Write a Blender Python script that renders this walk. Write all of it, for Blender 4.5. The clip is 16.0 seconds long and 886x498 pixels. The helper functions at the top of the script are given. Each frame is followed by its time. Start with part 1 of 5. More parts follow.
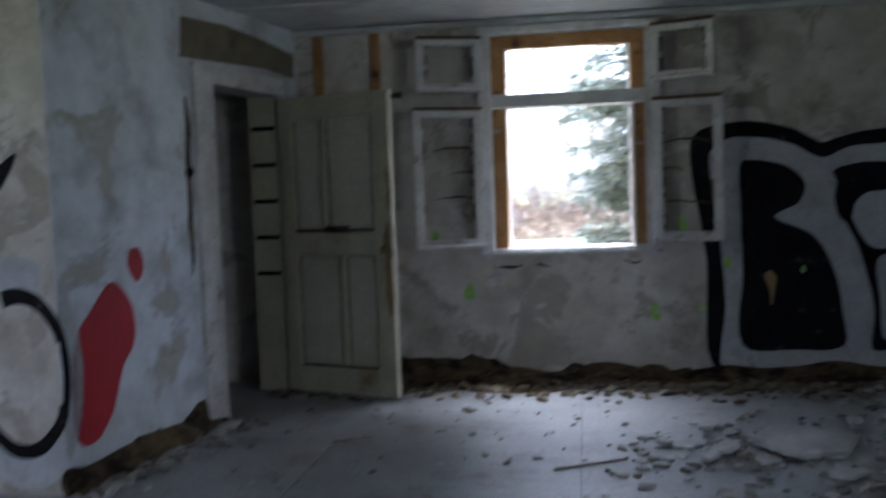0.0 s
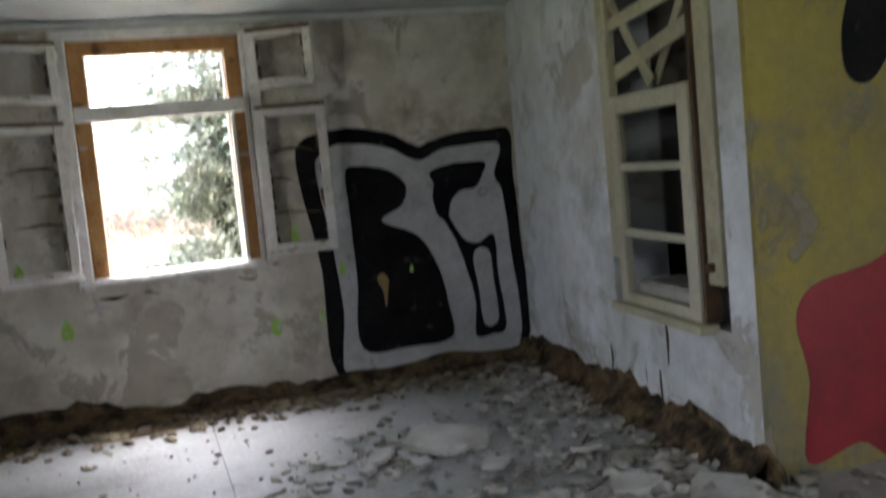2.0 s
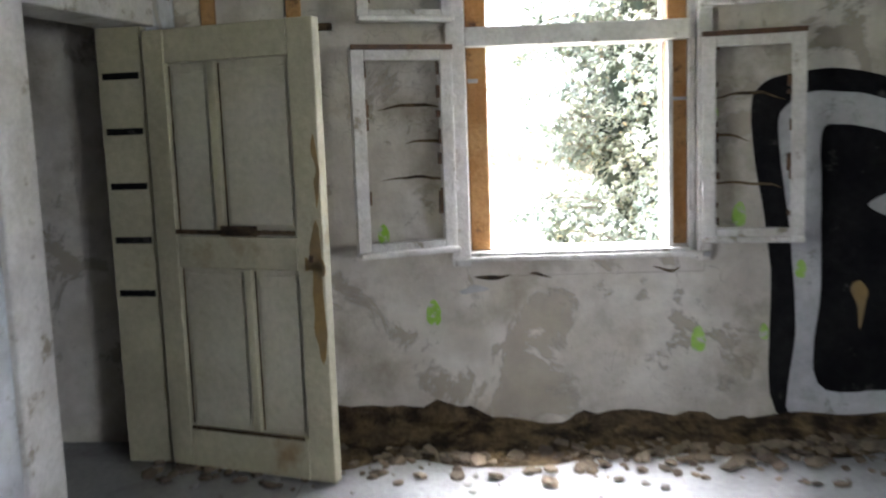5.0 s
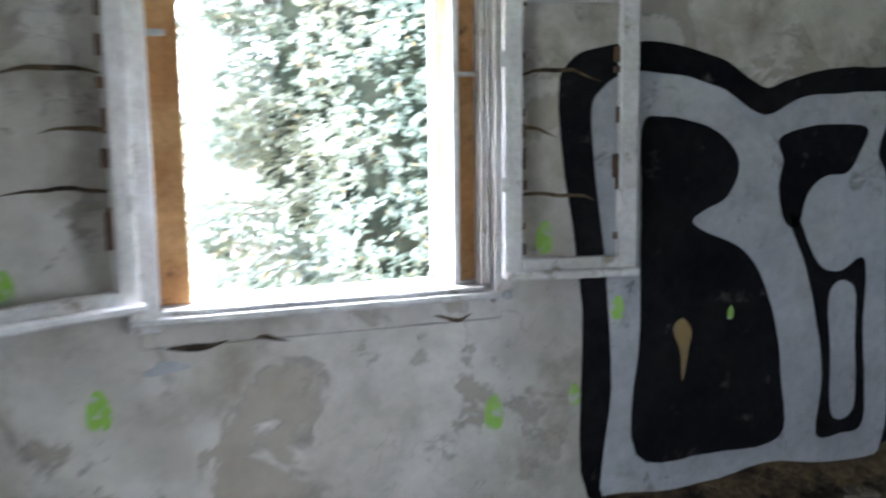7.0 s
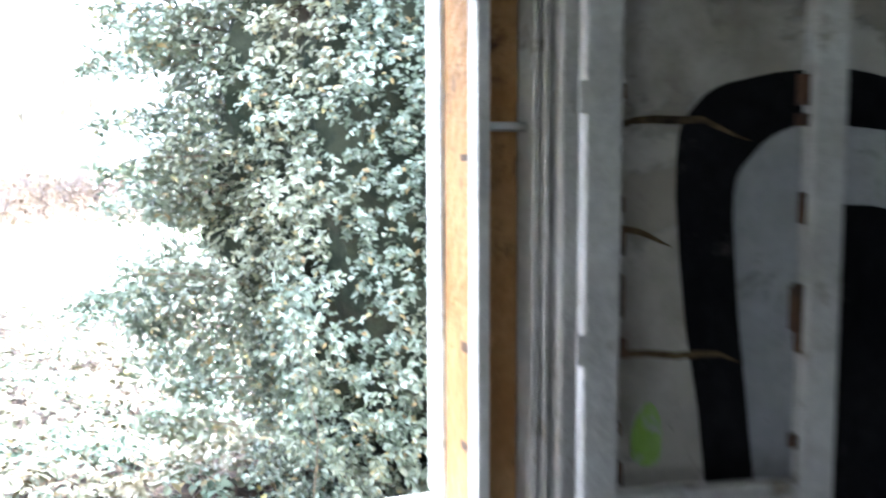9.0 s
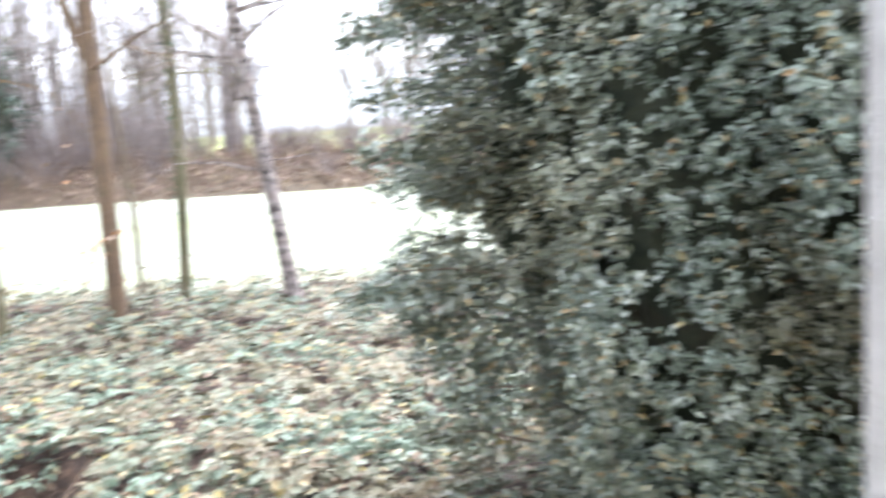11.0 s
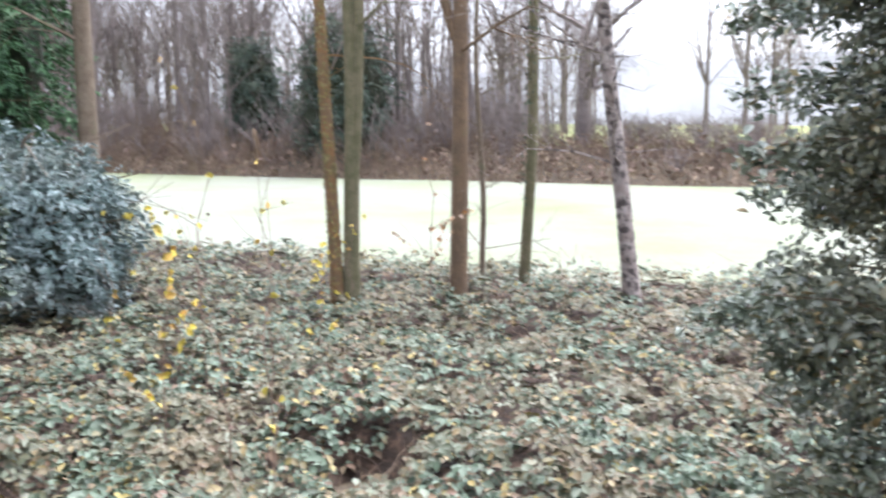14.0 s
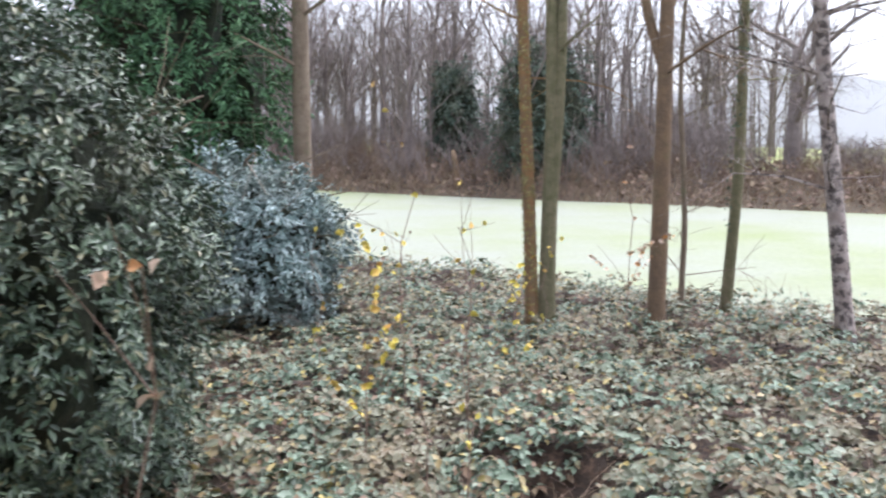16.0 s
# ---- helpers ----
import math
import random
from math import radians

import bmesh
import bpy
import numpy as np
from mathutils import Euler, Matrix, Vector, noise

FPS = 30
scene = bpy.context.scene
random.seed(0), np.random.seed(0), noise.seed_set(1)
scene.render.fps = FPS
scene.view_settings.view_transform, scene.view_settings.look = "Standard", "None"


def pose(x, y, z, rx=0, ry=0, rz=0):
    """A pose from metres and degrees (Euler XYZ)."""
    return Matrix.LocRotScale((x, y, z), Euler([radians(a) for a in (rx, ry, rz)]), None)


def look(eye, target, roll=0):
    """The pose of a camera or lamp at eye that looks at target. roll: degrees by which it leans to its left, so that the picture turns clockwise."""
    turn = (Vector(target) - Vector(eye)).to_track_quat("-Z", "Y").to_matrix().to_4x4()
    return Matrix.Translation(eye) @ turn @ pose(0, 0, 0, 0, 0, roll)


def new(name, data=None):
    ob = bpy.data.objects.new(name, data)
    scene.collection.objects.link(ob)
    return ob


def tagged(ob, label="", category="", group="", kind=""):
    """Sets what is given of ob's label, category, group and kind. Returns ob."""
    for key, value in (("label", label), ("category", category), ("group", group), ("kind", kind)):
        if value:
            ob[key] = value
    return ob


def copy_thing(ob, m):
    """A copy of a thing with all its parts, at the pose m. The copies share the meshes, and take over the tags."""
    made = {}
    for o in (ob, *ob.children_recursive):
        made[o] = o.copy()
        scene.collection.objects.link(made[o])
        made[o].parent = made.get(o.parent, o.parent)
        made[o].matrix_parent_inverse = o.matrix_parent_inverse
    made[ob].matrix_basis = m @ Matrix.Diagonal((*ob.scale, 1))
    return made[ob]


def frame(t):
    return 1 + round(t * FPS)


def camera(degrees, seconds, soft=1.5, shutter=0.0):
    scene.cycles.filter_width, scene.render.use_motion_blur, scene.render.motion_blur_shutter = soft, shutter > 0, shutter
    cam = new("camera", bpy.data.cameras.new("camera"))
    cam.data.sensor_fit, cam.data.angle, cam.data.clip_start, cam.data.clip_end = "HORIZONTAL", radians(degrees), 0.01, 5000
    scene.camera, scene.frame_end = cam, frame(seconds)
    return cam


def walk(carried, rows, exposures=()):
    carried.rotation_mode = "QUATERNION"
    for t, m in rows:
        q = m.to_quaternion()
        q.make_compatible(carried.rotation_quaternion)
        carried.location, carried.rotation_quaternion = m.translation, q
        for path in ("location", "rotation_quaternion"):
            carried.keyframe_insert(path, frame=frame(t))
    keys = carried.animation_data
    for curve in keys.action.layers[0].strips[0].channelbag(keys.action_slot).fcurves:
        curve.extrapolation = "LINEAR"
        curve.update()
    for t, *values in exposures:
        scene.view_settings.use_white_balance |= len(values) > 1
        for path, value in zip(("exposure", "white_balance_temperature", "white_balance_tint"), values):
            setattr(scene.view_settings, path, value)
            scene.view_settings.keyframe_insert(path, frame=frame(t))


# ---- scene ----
cam = camera(51.2, 16.0, soft=2.2, shutter=0.9)

PATH = [
    (0, (0.632, 0.08, 1.353), (0.325, 2.052, 1.224), -2.0),
    (0.5, (0.442, 0.169, 1.442), (0.358, 2.164, 1.34), -3.1),
    (1, (0.489, 0.263, 1.445), (0.57, 2.258, 1.334), -3.7),
    (1.5, (0.329, 0.321, 1.458), (0.724, 2.28, 1.387), -4.7),
    (2, (0.306, 0.377, 1.448), (0.921, 2.271, 1.262), -5.4),
    (2.5, (0.318, 0.568, 1.453), (0.773, 2.49, 1.134), -5.7),
    (3, (0.404, 0.797, 1.398), (0.542, 2.76, 1.042), -5.3),
    (3.5, (0.302, 1.088, 1.445), (0.312, 3.064, 1.139), -1.1),
    (3.7, (0.344, 1.188, 1.426), (0.221, 3.167, 1.159), -1.6),
    (5.8, (0.056, 2.721, 1.594), (-0.049, 4.701, 1.332), -2.7),
    (6, (0.079, 2.887, 1.595), (0.028, 4.87, 1.341), -3.2),
    (6.5, (0.018, 3.248, 1.545), (0.339, 5.197, 1.233), -1.4),
    (7, (-0.105, 3.643, 1.497), (0.557, 5.508, 1.206), -0.7),
    (7.5, (0.030, 3.970, 1.406), (0.775, 5.817, 1.229), -1.7),
    (8, (0.138, 4.345, 1.459), (0.9275, 6.170, 1.246), -1.4),
    (10.3, (0.623, 6.013, 1.656), (1.079, 7.95, 1.448), -3.0),
    (10.5, (0.656, 6.129, 1.665), (1.05, 8.074, 1.419), -4.4),
    (11, (0.716, 6.281, 1.693), (0.780, 8.259, 1.404), -3.6),
    (11.5, (0.712, 6.444, 1.687), (0.643, 8.417, 1.368), -4.3),
    (12, (0.668, 6.545, 1.7), (0.55, 8.515, 1.374), -1.4),
    (12.5, (0.628, 6.649, 1.711), (0.34, 8.591, 1.33), -0.6),
    (13, (0.585, 6.726, 1.707), (0.182, 8.644, 1.311), -1.0),
    (13.5, (0.546, 6.788, 1.71), (0.044, 8.69, 1.349), -0.4),
    (14, (0.527, 6.83, 1.69), (-0.115, 8.702, 1.405), -0.1),
    (14.5, (0.53, 6.872, 1.671), (-0.209, 8.71, 1.4), -1.7),
    (15, (0.503, 6.869, 1.67), (-0.401, 8.637, 1.429), -1.5),
    (15.5, (0.518, 6.853, 1.67), (-0.451, 8.586, 1.435), -0.1),
    (16, (0.489, 6.762, 1.701), (-0.531, 8.465, 1.461), 0.2),
]
walk(cam, [(t, look(eye, target, roll)) for t, eye, target, roll in PATH], [(0, 3.7, 5250, 13), (1, 4.1, 5900, 13), (2, 4.6, 6100, 13), (3.5, 4.85, 6100, 13), (6, 5.6, 5700, 14), (7, 5.5, 5400, 11), (8, 5.35, 5250, 8), (10.3, 3.1, 5700, 13), (11, 2.75, 5800, 14), (12.5, 2.06, 5850, 16), (14, 1.95, 5850, 16), (16, 1.68, 5850, 16)])

# ---- light ----
world = bpy.data.worlds.new("sky")
scene.world = world
world.use_nodes = True
wn, wl = world.node_tree.nodes, world.node_tree.links
sky = wn.new("ShaderNodeTexSky")
sky.sky_type, sky.sun_disc = "NISHITA", False
sky.sun_elevation, sky.sun_rotation = radians(70), radians(20)
sky.dust_density, sky.air_density = 4.0, 1.0
soften = wn.new("ShaderNodeHueSaturation")
soften.inputs["Saturation"].default_value = 0.25
wl.new(sky.outputs[0], soften.inputs["Color"])
wl.new(soften.outputs[0], wn["Background"].inputs["Color"])
wn["Background"].inputs["Strength"].default_value = 0.15
sun = new("sun", bpy.data.lights.new("sun", "SUN"))
sun.data.energy, sun.data.angle, sun.data.color = 0.9, radians(60), (1.0, 0.96, 0.9)
sun.matrix_world = look((3, 9, 26), (0, 0, 0))

# daylight through the opening of the outer east wall
lamp = new("east_window_light", bpy.data.lights.new("east_window_light", "AREA"))
lamp.data.shape, lamp.data.size, lamp.data.size_y, lamp.data.energy, lamp.data.color = "RECTANGLE", 1.9, 1.3, 3.8, (0.95, 0.96, 1.0)
lamp.matrix_world = look((5.4, -1.35, 1.55), (0, -1.35, 1.5))

# daylight through the opening of the outer west wall
lamp = new("west_window_light", bpy.data.lights.new("west_window_light", "AREA"))
lamp.data.shape, lamp.data.size, lamp.data.size_y, lamp.data.energy, lamp.data.color = "RECTANGLE", 1.9, 1.3, 1.6, (0.95, 0.96, 1.0)
lamp.matrix_world = look((-4.7, 0.35, 1.55), (0, 2.2, 1.4))


# ---- materials ----
def surface(name, base, other, scale=3.0, rough=0.85, third=None, fine=40.0, bump=0.3, metal=0.0, vary="", spread=(0.4, 0.6),
            thirdspan=(0.55, 0.72), thirdscale=1.3, grainspan=(0.86, 1.10), gloss=0.5, flake=None, flakespan=(0.55, 0.57), flakescale=3.0):
    """Two colours mixed by noise, a fine grain, an optional third stain colour and relief."""
    m = bpy.data.materials.new(name)
    m.use_nodes = True
    n, l = m.node_tree.nodes, m.node_tree.links
    b = n["Principled BSDF"]
    co = n.new("ShaderNodeTexCoord")
    def noise_at(s, detail=6, rough_=0.6):
        t = n.new("ShaderNodeTexNoise")
        t.inputs["Scale"].default_value, t.inputs["Detail"].default_value, t.inputs["Roughness"].default_value = s, detail, rough_
        l.new(co.outputs["Object"], t.inputs["Vector"])
        return t
    def ramp(src, lo, hi):
        r = n.new("ShaderNodeMapRange")
        r.inputs["From Min"].default_value, r.inputs["From Max"].default_value = lo, hi
        l.new(src, r.inputs["Value"])
        return r.outputs[0]
    def mix(fac, a, c, kind="MIX"):
        x = n.new("ShaderNodeMix")
        x.data_type, x.blend_type = "RGBA", kind
        for sock, v in ((x.inputs[0], fac), (x.inputs[6], a), (x.inputs[7], c)):
            if isinstance(v, (tuple, float, int)):
                sock.default_value = (*v, 1) if isinstance(v, tuple) else v
            else:
                l.new(v, sock)
        return x.outputs[2]
    big, grain = noise_at(scale), noise_at(fine, 4)
    col = mix(ramp(big.outputs["Fac"], *spread), base, other)
    if third:
        st = noise_at(thirdscale, 8, 0.65)
        col = mix(ramp(st.outputs["Fac"], *thirdspan), col, third)
    edge = None
    if flake:
        fl = noise_at(flakescale, 10, 0.68)
        fl.inputs["Distortion"].default_value = 0.6
        edge = ramp(fl.outputs["Fac"], *flakespan)
        col = mix(edge, col, flake)
        rim = n.new("ShaderNodeMapRange")
        rim.inputs["From Min"].default_value, rim.inputs["From Max"].default_value = flakespan[0] - 0.03, flakespan[0]
        l.new(fl.outputs["Fac"], rim.inputs["Value"])
        sub = n.new("ShaderNodeMath")
        sub.operation = "SUBTRACT"
        l.new(rim.outputs[0], sub.inputs[0])
        l.new(edge, sub.inputs[1])
        half = n.new("ShaderNodeMath")
        half.operation = "MULTIPLY"
        half.inputs[1].default_value = 0.4
        l.new(sub.outputs[0], half.inputs[0])
        col = mix(half.outputs[0], col, tuple(c * 0.45 for c in flake))
        fine_cracks = noise_at(5.5, 3, 0.5)
        fine_cracks.inputs["Distortion"].default_value = 1.2
        dist = n.new("ShaderNodeMath")
        dist.operation = "SUBTRACT"
        dist.inputs[1].default_value = 0.5
        l.new(fine_cracks.outputs["Fac"], dist.inputs[0])
        mag = n.new("ShaderNodeMath")
        mag.operation = "ABSOLUTE"
        l.new(dist.outputs[0], mag.inputs[0])
        line = n.new("ShaderNodeMapRange")
        line.inputs["From Min"].default_value, line.inputs["From Max"].default_value = 0.0, 0.006
        line.inputs["To Min"].default_value, line.inputs["To Max"].default_value = 0.55, 0.0
        l.new(mag.outputs[0], line.inputs["Value"])
        where = ramp(noise_at(1.1, 2).outputs["Fac"], 0.52, 0.6)
        both = n.new("ShaderNodeMath")
        both.operation = "MULTIPLY"
        l.new(line.outputs[0], both.inputs[0])
        l.new(where, both.inputs[1])
        col = mix(both.outputs[0], col, (0.16, 0.13, 0.10))
    g = ramp(grain.outputs["Fac"], 0.25, 0.75)
    shade = n.new("ShaderNodeMapRange")
    shade.inputs["To Min"].default_value, shade.inputs["To Max"].default_value = grainspan
    l.new(g, shade.inputs["Value"])
    grey = n.new("ShaderNodeCombineColor")
    for i in range(3):
        l.new(shade.outputs[0], grey.inputs[i])
    col = mix(1.0, col, grey.outputs[0], "MULTIPLY")
    if vary:
        if vary == "island":
            src = n.new("ShaderNodeNewGeometry").outputs["Random Per Island"]
        else:
            src = n.new("ShaderNodeObjectInfo").outputs["Random"]
        hs = n.new("ShaderNodeHueSaturation")
        l.new(col, hs.inputs["Color"])
        v = n.new("ShaderNodeMapRange")
        v.inputs["To Min"].default_value, v.inputs["To Max"].default_value = 0.55, 1.5
        l.new(src, v.inputs["Value"])
        l.new(v.outputs[0], hs.inputs["Value"])
        col = hs.outputs[0]
    l.new(col, b.inputs["Base Color"])
    b.inputs["Roughness"].default_value, b.inputs["Metallic"].default_value = rough, metal
    b.inputs["Specular IOR Level"].default_value = gloss
    if bump:
        bp = n.new("ShaderNodeBump")
        bp.inputs["Strength"].default_value, bp.inputs["Distance"].default_value = bump, 0.02
        l.new(grain.outputs["Fac"], bp.inputs["Height"])
        l.new(bp.outputs[0], b.inputs["Normal"])
        if edge:
            step = n.new("ShaderNodeBump")
            step.inputs["Strength"].default_value, step.inputs["Distance"].default_value, step.invert = 0.7, 0.006, True
            l.new(edge, step.inputs["Height"])
            l.new(bp.outputs[0], step.inputs["Normal"])
            l.new(step.outputs[0], b.inputs["Normal"])
    return m


def leafy(name, stops, rough=0.5, gloss=0.3, other=(0.16, 0.13, 0.07), patch=0.8, share=0.45):
    """Leaf colours picked leaf by leaf from a ramp."""
    m = bpy.data.materials.new(name)
    m.use_nodes = True
    n, l = m.node_tree.nodes, m.node_tree.links
    b = n["Principled BSDF"]
    r = n.new("ShaderNodeValToRGB")
    el = r.color_ramp.elements
    while len(el) < len(stops):
        el.new(0.5)
    for e, (at, c) in zip(el, stops):
        e.position, e.color = at, (*c, 1)
    l.new(n.new("ShaderNodeNewGeometry").outputs["Random Per Island"], r.inputs[0])
    co, tn, mr, mx = n.new("ShaderNodeTexCoord"), n.new("ShaderNodeTexNoise"), n.new("ShaderNodeMapRange"), n.new("ShaderNodeMix")
    tn.inputs["Scale"].default_value, tn.inputs["Detail"].default_value = patch, 4
    l.new(co.outputs["Object"], tn.inputs["Vector"])
    mr.inputs["From Min"].default_value, mr.inputs["From Max"].default_value, mr.inputs["To Max"].default_value = 0.45, 0.7, share
    l.new(tn.outputs["Fac"], mr.inputs["Value"])
    mx.data_type = "RGBA"
    l.new(mr.outputs[0], mx.inputs[0])
    l.new(r.outputs[0], mx.inputs[6])
    mx.inputs[7].default_value = (*other, 1)
    l.new(mx.outputs[2], b.inputs["Base Color"])
    b.inputs["Roughness"].default_value = rough
    b.inputs["Specular IOR Level"].default_value = gloss
    return m


PLASTER = surface("old_plaster", (0.50, 0.46, 0.40), (0.62, 0.585, 0.53), 2.6, 0.9, (0.34, 0.30, 0.24), 9, 0.5, thirdspan=(0.50, 0.66), thirdscale=2.1, spread=(0.42, 0.58), flake=(0.40, 0.355, 0.29), flakespan=(0.575, 0.585), flakescale=2.6)
PLASTER_BLUE = surface("limewashed_plaster", (0.66, 0.69, 0.73), (0.55, 0.56, 0.57), 1.4, 0.85, (0.40, 0.41, 0.42), 9, 0.45, thirdspan=(0.5, 0.66), thirdscale=2.4, flake=(0.44, 0.42, 0.37), flakespan=(0.59, 0.61), flakescale=2.0)
PLASTER_YELLOW = surface("yellow_plaster", (0.30, 0.245, 0.055), (0.24, 0.20, 0.065), 2.0, 0.85, (0.18, 0.165, 0.11), 20, 0.4, thirdscale=1.6, thirdspan=(0.54, 0.66), flake=(0.22, 0.20, 0.14), flakespan=(0.58, 0.60), flakescale=2.6)
BARE = surface("bare_loam", (0.085, 0.06, 0.036), (0.16, 0.115, 0.06), 7, 0.95, (0.03, 0.022, 0.016), 30, 1.0, thirdscale=6, thirdspan=(0.48, 0.6), grainspan=(0.5, 1.3), gloss=0.1)
# Plaster made dark: the gloom of the unlit rooms sits in its colour.
DARKROOM = surface("shade_dark_plaster", (0.07, 0.06, 0.05), (0.11, 0.095, 0.075), 2, 0.95, None, 20, 0.4)
CEILING = surface("gloss_ceiling_paint", (0.62, 0.63, 0.62), (0.54, 0.55, 0.54), 1.0, 0.22, (0.42, 0.40, 0.36), 6, 0.04, thirdspan=(0.6, 0.8))
FLOOR = surface("dusty_screed", (0.285, 0.285, 0.285), (0.375, 0.375, 0.375), 2.2, 0.45, (0.18, 0.165, 0.15), 30, 0.35, spread=(0.3, 0.7), thirdspan=(0.52, 0.7), thirdscale=1.8, grainspan=(0.75, 1.12))
JOINT = surface("floor_joint_dirt", (0.2, 0.19, 0.18), (0.26, 0.25, 0.24), 6, 0.95)
WHITEWOOD = surface("weathered_white_paint", (0.66, 0.64, 0.615), (0.53, 0.51, 0.48), 6, 0.55, (0.28, 0.24, 0.18), 45, 0.35, thirdspan=(0.58, 0.68), thirdscale=9)
BROWNWOOD = surface("raw_brown_wood", (0.35, 0.165, 0.045), (0.42, 0.235, 0.085), 5, 0.7, (0.09, 0.04, 0.016), 40, 0.5, thirdspan=(0.57, 0.68), thirdscale=8)
DOORPAINT = surface("cream_door_paint", (0.47, 0.44, 0.31), (0.40, 0.37, 0.26), 3, 0.6, (0.28, 0.21, 0.11), 30, 0.35, thirdspan=(0.58, 0.72), thirdscale=2.5)
DOORPANEL = surface("cream_panel_paint", (0.50, 0.48, 0.38), (0.44, 0.41, 0.31), 3, 0.6, (0.30, 0.24, 0.14), 30, 0.3, thirdspan=(0.62, 0.75), thirdscale=3)
BLACKPAINT = surface("black_spray_paint", (0.005, 0.005, 0.006), (0.012, 0.0115, 0.0115), 3, 0.75, (0.10, 0.092, 0.08), 25, 0.35, thirdspan=(0.60, 0.74), thirdscale=8, gloss=0.12, grainspan=(0.6, 1.3))
SILVERPAINT = surface("silver_spray_paint", (0.50, 0.50, 0.51), (0.40, 0.40, 0.41), 3, 0.6, (0.27, 0.265, 0.255), 25, 0.35, thirdspan=(0.56, 0.75), thirdscale=4, flake=(0.30, 0.28, 0.25), flakespan=(0.64, 0.66), flakescale=5.0)
REDPAINT = surface("red_spray_paint", (0.42, 0.018, 0.025), (0.34, 0.012, 0.02), 3, 0.6, None, 25, 0.3)
DARKREDPAINT = surface("dark_red_paint", (0.24, 0.008, 0.012), (0.18, 0.006, 0.01), 3, 0.6, None, 25, 0.3)
GREENPAINT = surface("green_spray_paint", (0.28, 0.52, 0.05), (0.36, 0.55, 0.14), 8, 0.6, (0.5, 0.5, 0.45), 30, 0.3, thirdspan=(0.5, 0.6), thirdscale=20)
OCHREPAINT = surface("ochre_stain", (0.30, 0.20, 0.07), (0.22, 0.16, 0.08), 8, 0.8, None, 30, 0.3)
RUBBLE = surface("plaster_rubble", (0.36, 0.35, 0.33), (0.22, 0.20, 0.17), 4, 0.95, None, 30, 0.7, vary="island")
DARKRUBBLE = surface("earthy_rubble", (0.13, 0.10, 0.07), (0.20, 0.16, 0.11), 4, 0.95, None, 30, 0.7, vary="island")
SLAB = surface("fallen_plaster", (0.44, 0.43, 0.41), (0.34, 0.33, 0.31), 5, 0.9, (0.22, 0.20, 0.18), 30, 0.6)
LOAM = surface("pale_loam", (0.15, 0.125, 0.08), (0.20, 0.17, 0.11), 6, 0.95, (0.10, 0.08, 0.05), 30, 0.8, thirdscale=4)
LITTER_SHADE = surface("thicket_shade_litter", (0.028, 0.018, 0.012), (0.05, 0.032, 0.02), 5, 0.95, (0.09, 0.055, 0.035), 14, 1.0, thirdscale=9, thirdspan=(0.5, 0.6))
IRON = surface("rusty_iron", (0.10, 0.07, 0.05), (0.16, 0.09, 0.05), 20, 0.7, None, 80, 0.3, metal=0.5)
STEEL = surface("bright_iron", (0.5, 0.5, 0.5), (0.36, 0.36, 0.36), 20, 0.4, None, 80, 0.2, metal=0.8)
EARTH = surface("leaf_litter", (0.06, 0.045, 0.03), (0.10, 0.075, 0.045), 3, 0.95, (0.12, 0.08, 0.05), 12, 0.8)
FIELD = surface("meadow_grass", (0.26, 0.30, 0.10), (0.34, 0.36, 0.15), 0.05, 0.95, (0.24, 0.20, 0.12), 1.0, 0.3, thirdscale=0.04)
POND = surface("duckweed_water", (0.222, 0.242, 0.155), (0.195, 0.226, 0.105), 0.12, 0.75, (0.24, 0.252, 0.20), 6.0, 0.03, thirdscale=0.08, thirdspan=(0.38, 0.58), gloss=0.2)
BARK = surface("grey_brown_bark", (0.15, 0.11, 0.075), (0.20, 0.155, 0.11), 4, 0.9, (0.10, 0.12, 0.05), 18, 0.9)
BARK_ORANGE = surface("orange_bark", (0.26, 0.14, 0.06), (0.18, 0.12, 0.065), 4, 0.9, (0.14, 0.14, 0.06), 18, 0.9)
BARK_BROWN = surface("brown_bark", (0.185, 0.12, 0.07), (0.14, 0.095, 0.06), 4, 0.9, (0.11, 0.11, 0.05), 18, 0.9)
BARK_MOSS = surface("mossy_bark", (0.125, 0.118, 0.06), (0.18, 0.155, 0.09), 5, 0.9, (0.075, 0.09, 0.03), 18, 0.9)
BARK_BIRCH = surface("birch_bark", (0.40, 0.345, 0.315), (0.27, 0.215, 0.19), 5, 0.8, (0.07, 0.055, 0.05), 20, 0.6, thirdspan=(0.48, 0.57), thirdscale=7)
BARK_FAR = surface("far_bark", (0.155, 0.125, 0.115), (0.21, 0.175, 0.165), 1, 0.95, None, 4, 0.3)
# Haze painted on: pale bluish colour with a faint glow of its own.
MIST = bpy.data.materials.new("painted_mist_glow")
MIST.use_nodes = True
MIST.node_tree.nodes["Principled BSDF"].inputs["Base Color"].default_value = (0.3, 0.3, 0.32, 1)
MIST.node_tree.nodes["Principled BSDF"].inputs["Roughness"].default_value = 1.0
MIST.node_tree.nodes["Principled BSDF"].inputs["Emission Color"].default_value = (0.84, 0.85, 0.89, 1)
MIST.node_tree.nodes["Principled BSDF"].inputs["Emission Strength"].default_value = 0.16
TWIGS = leafy("twig_brown", [(0, (0.15, 0.105, 0.085)), (0.6, (0.24, 0.17, 0.135)), (1, (0.34, 0.26, 0.18))], 0.9, 0.1)
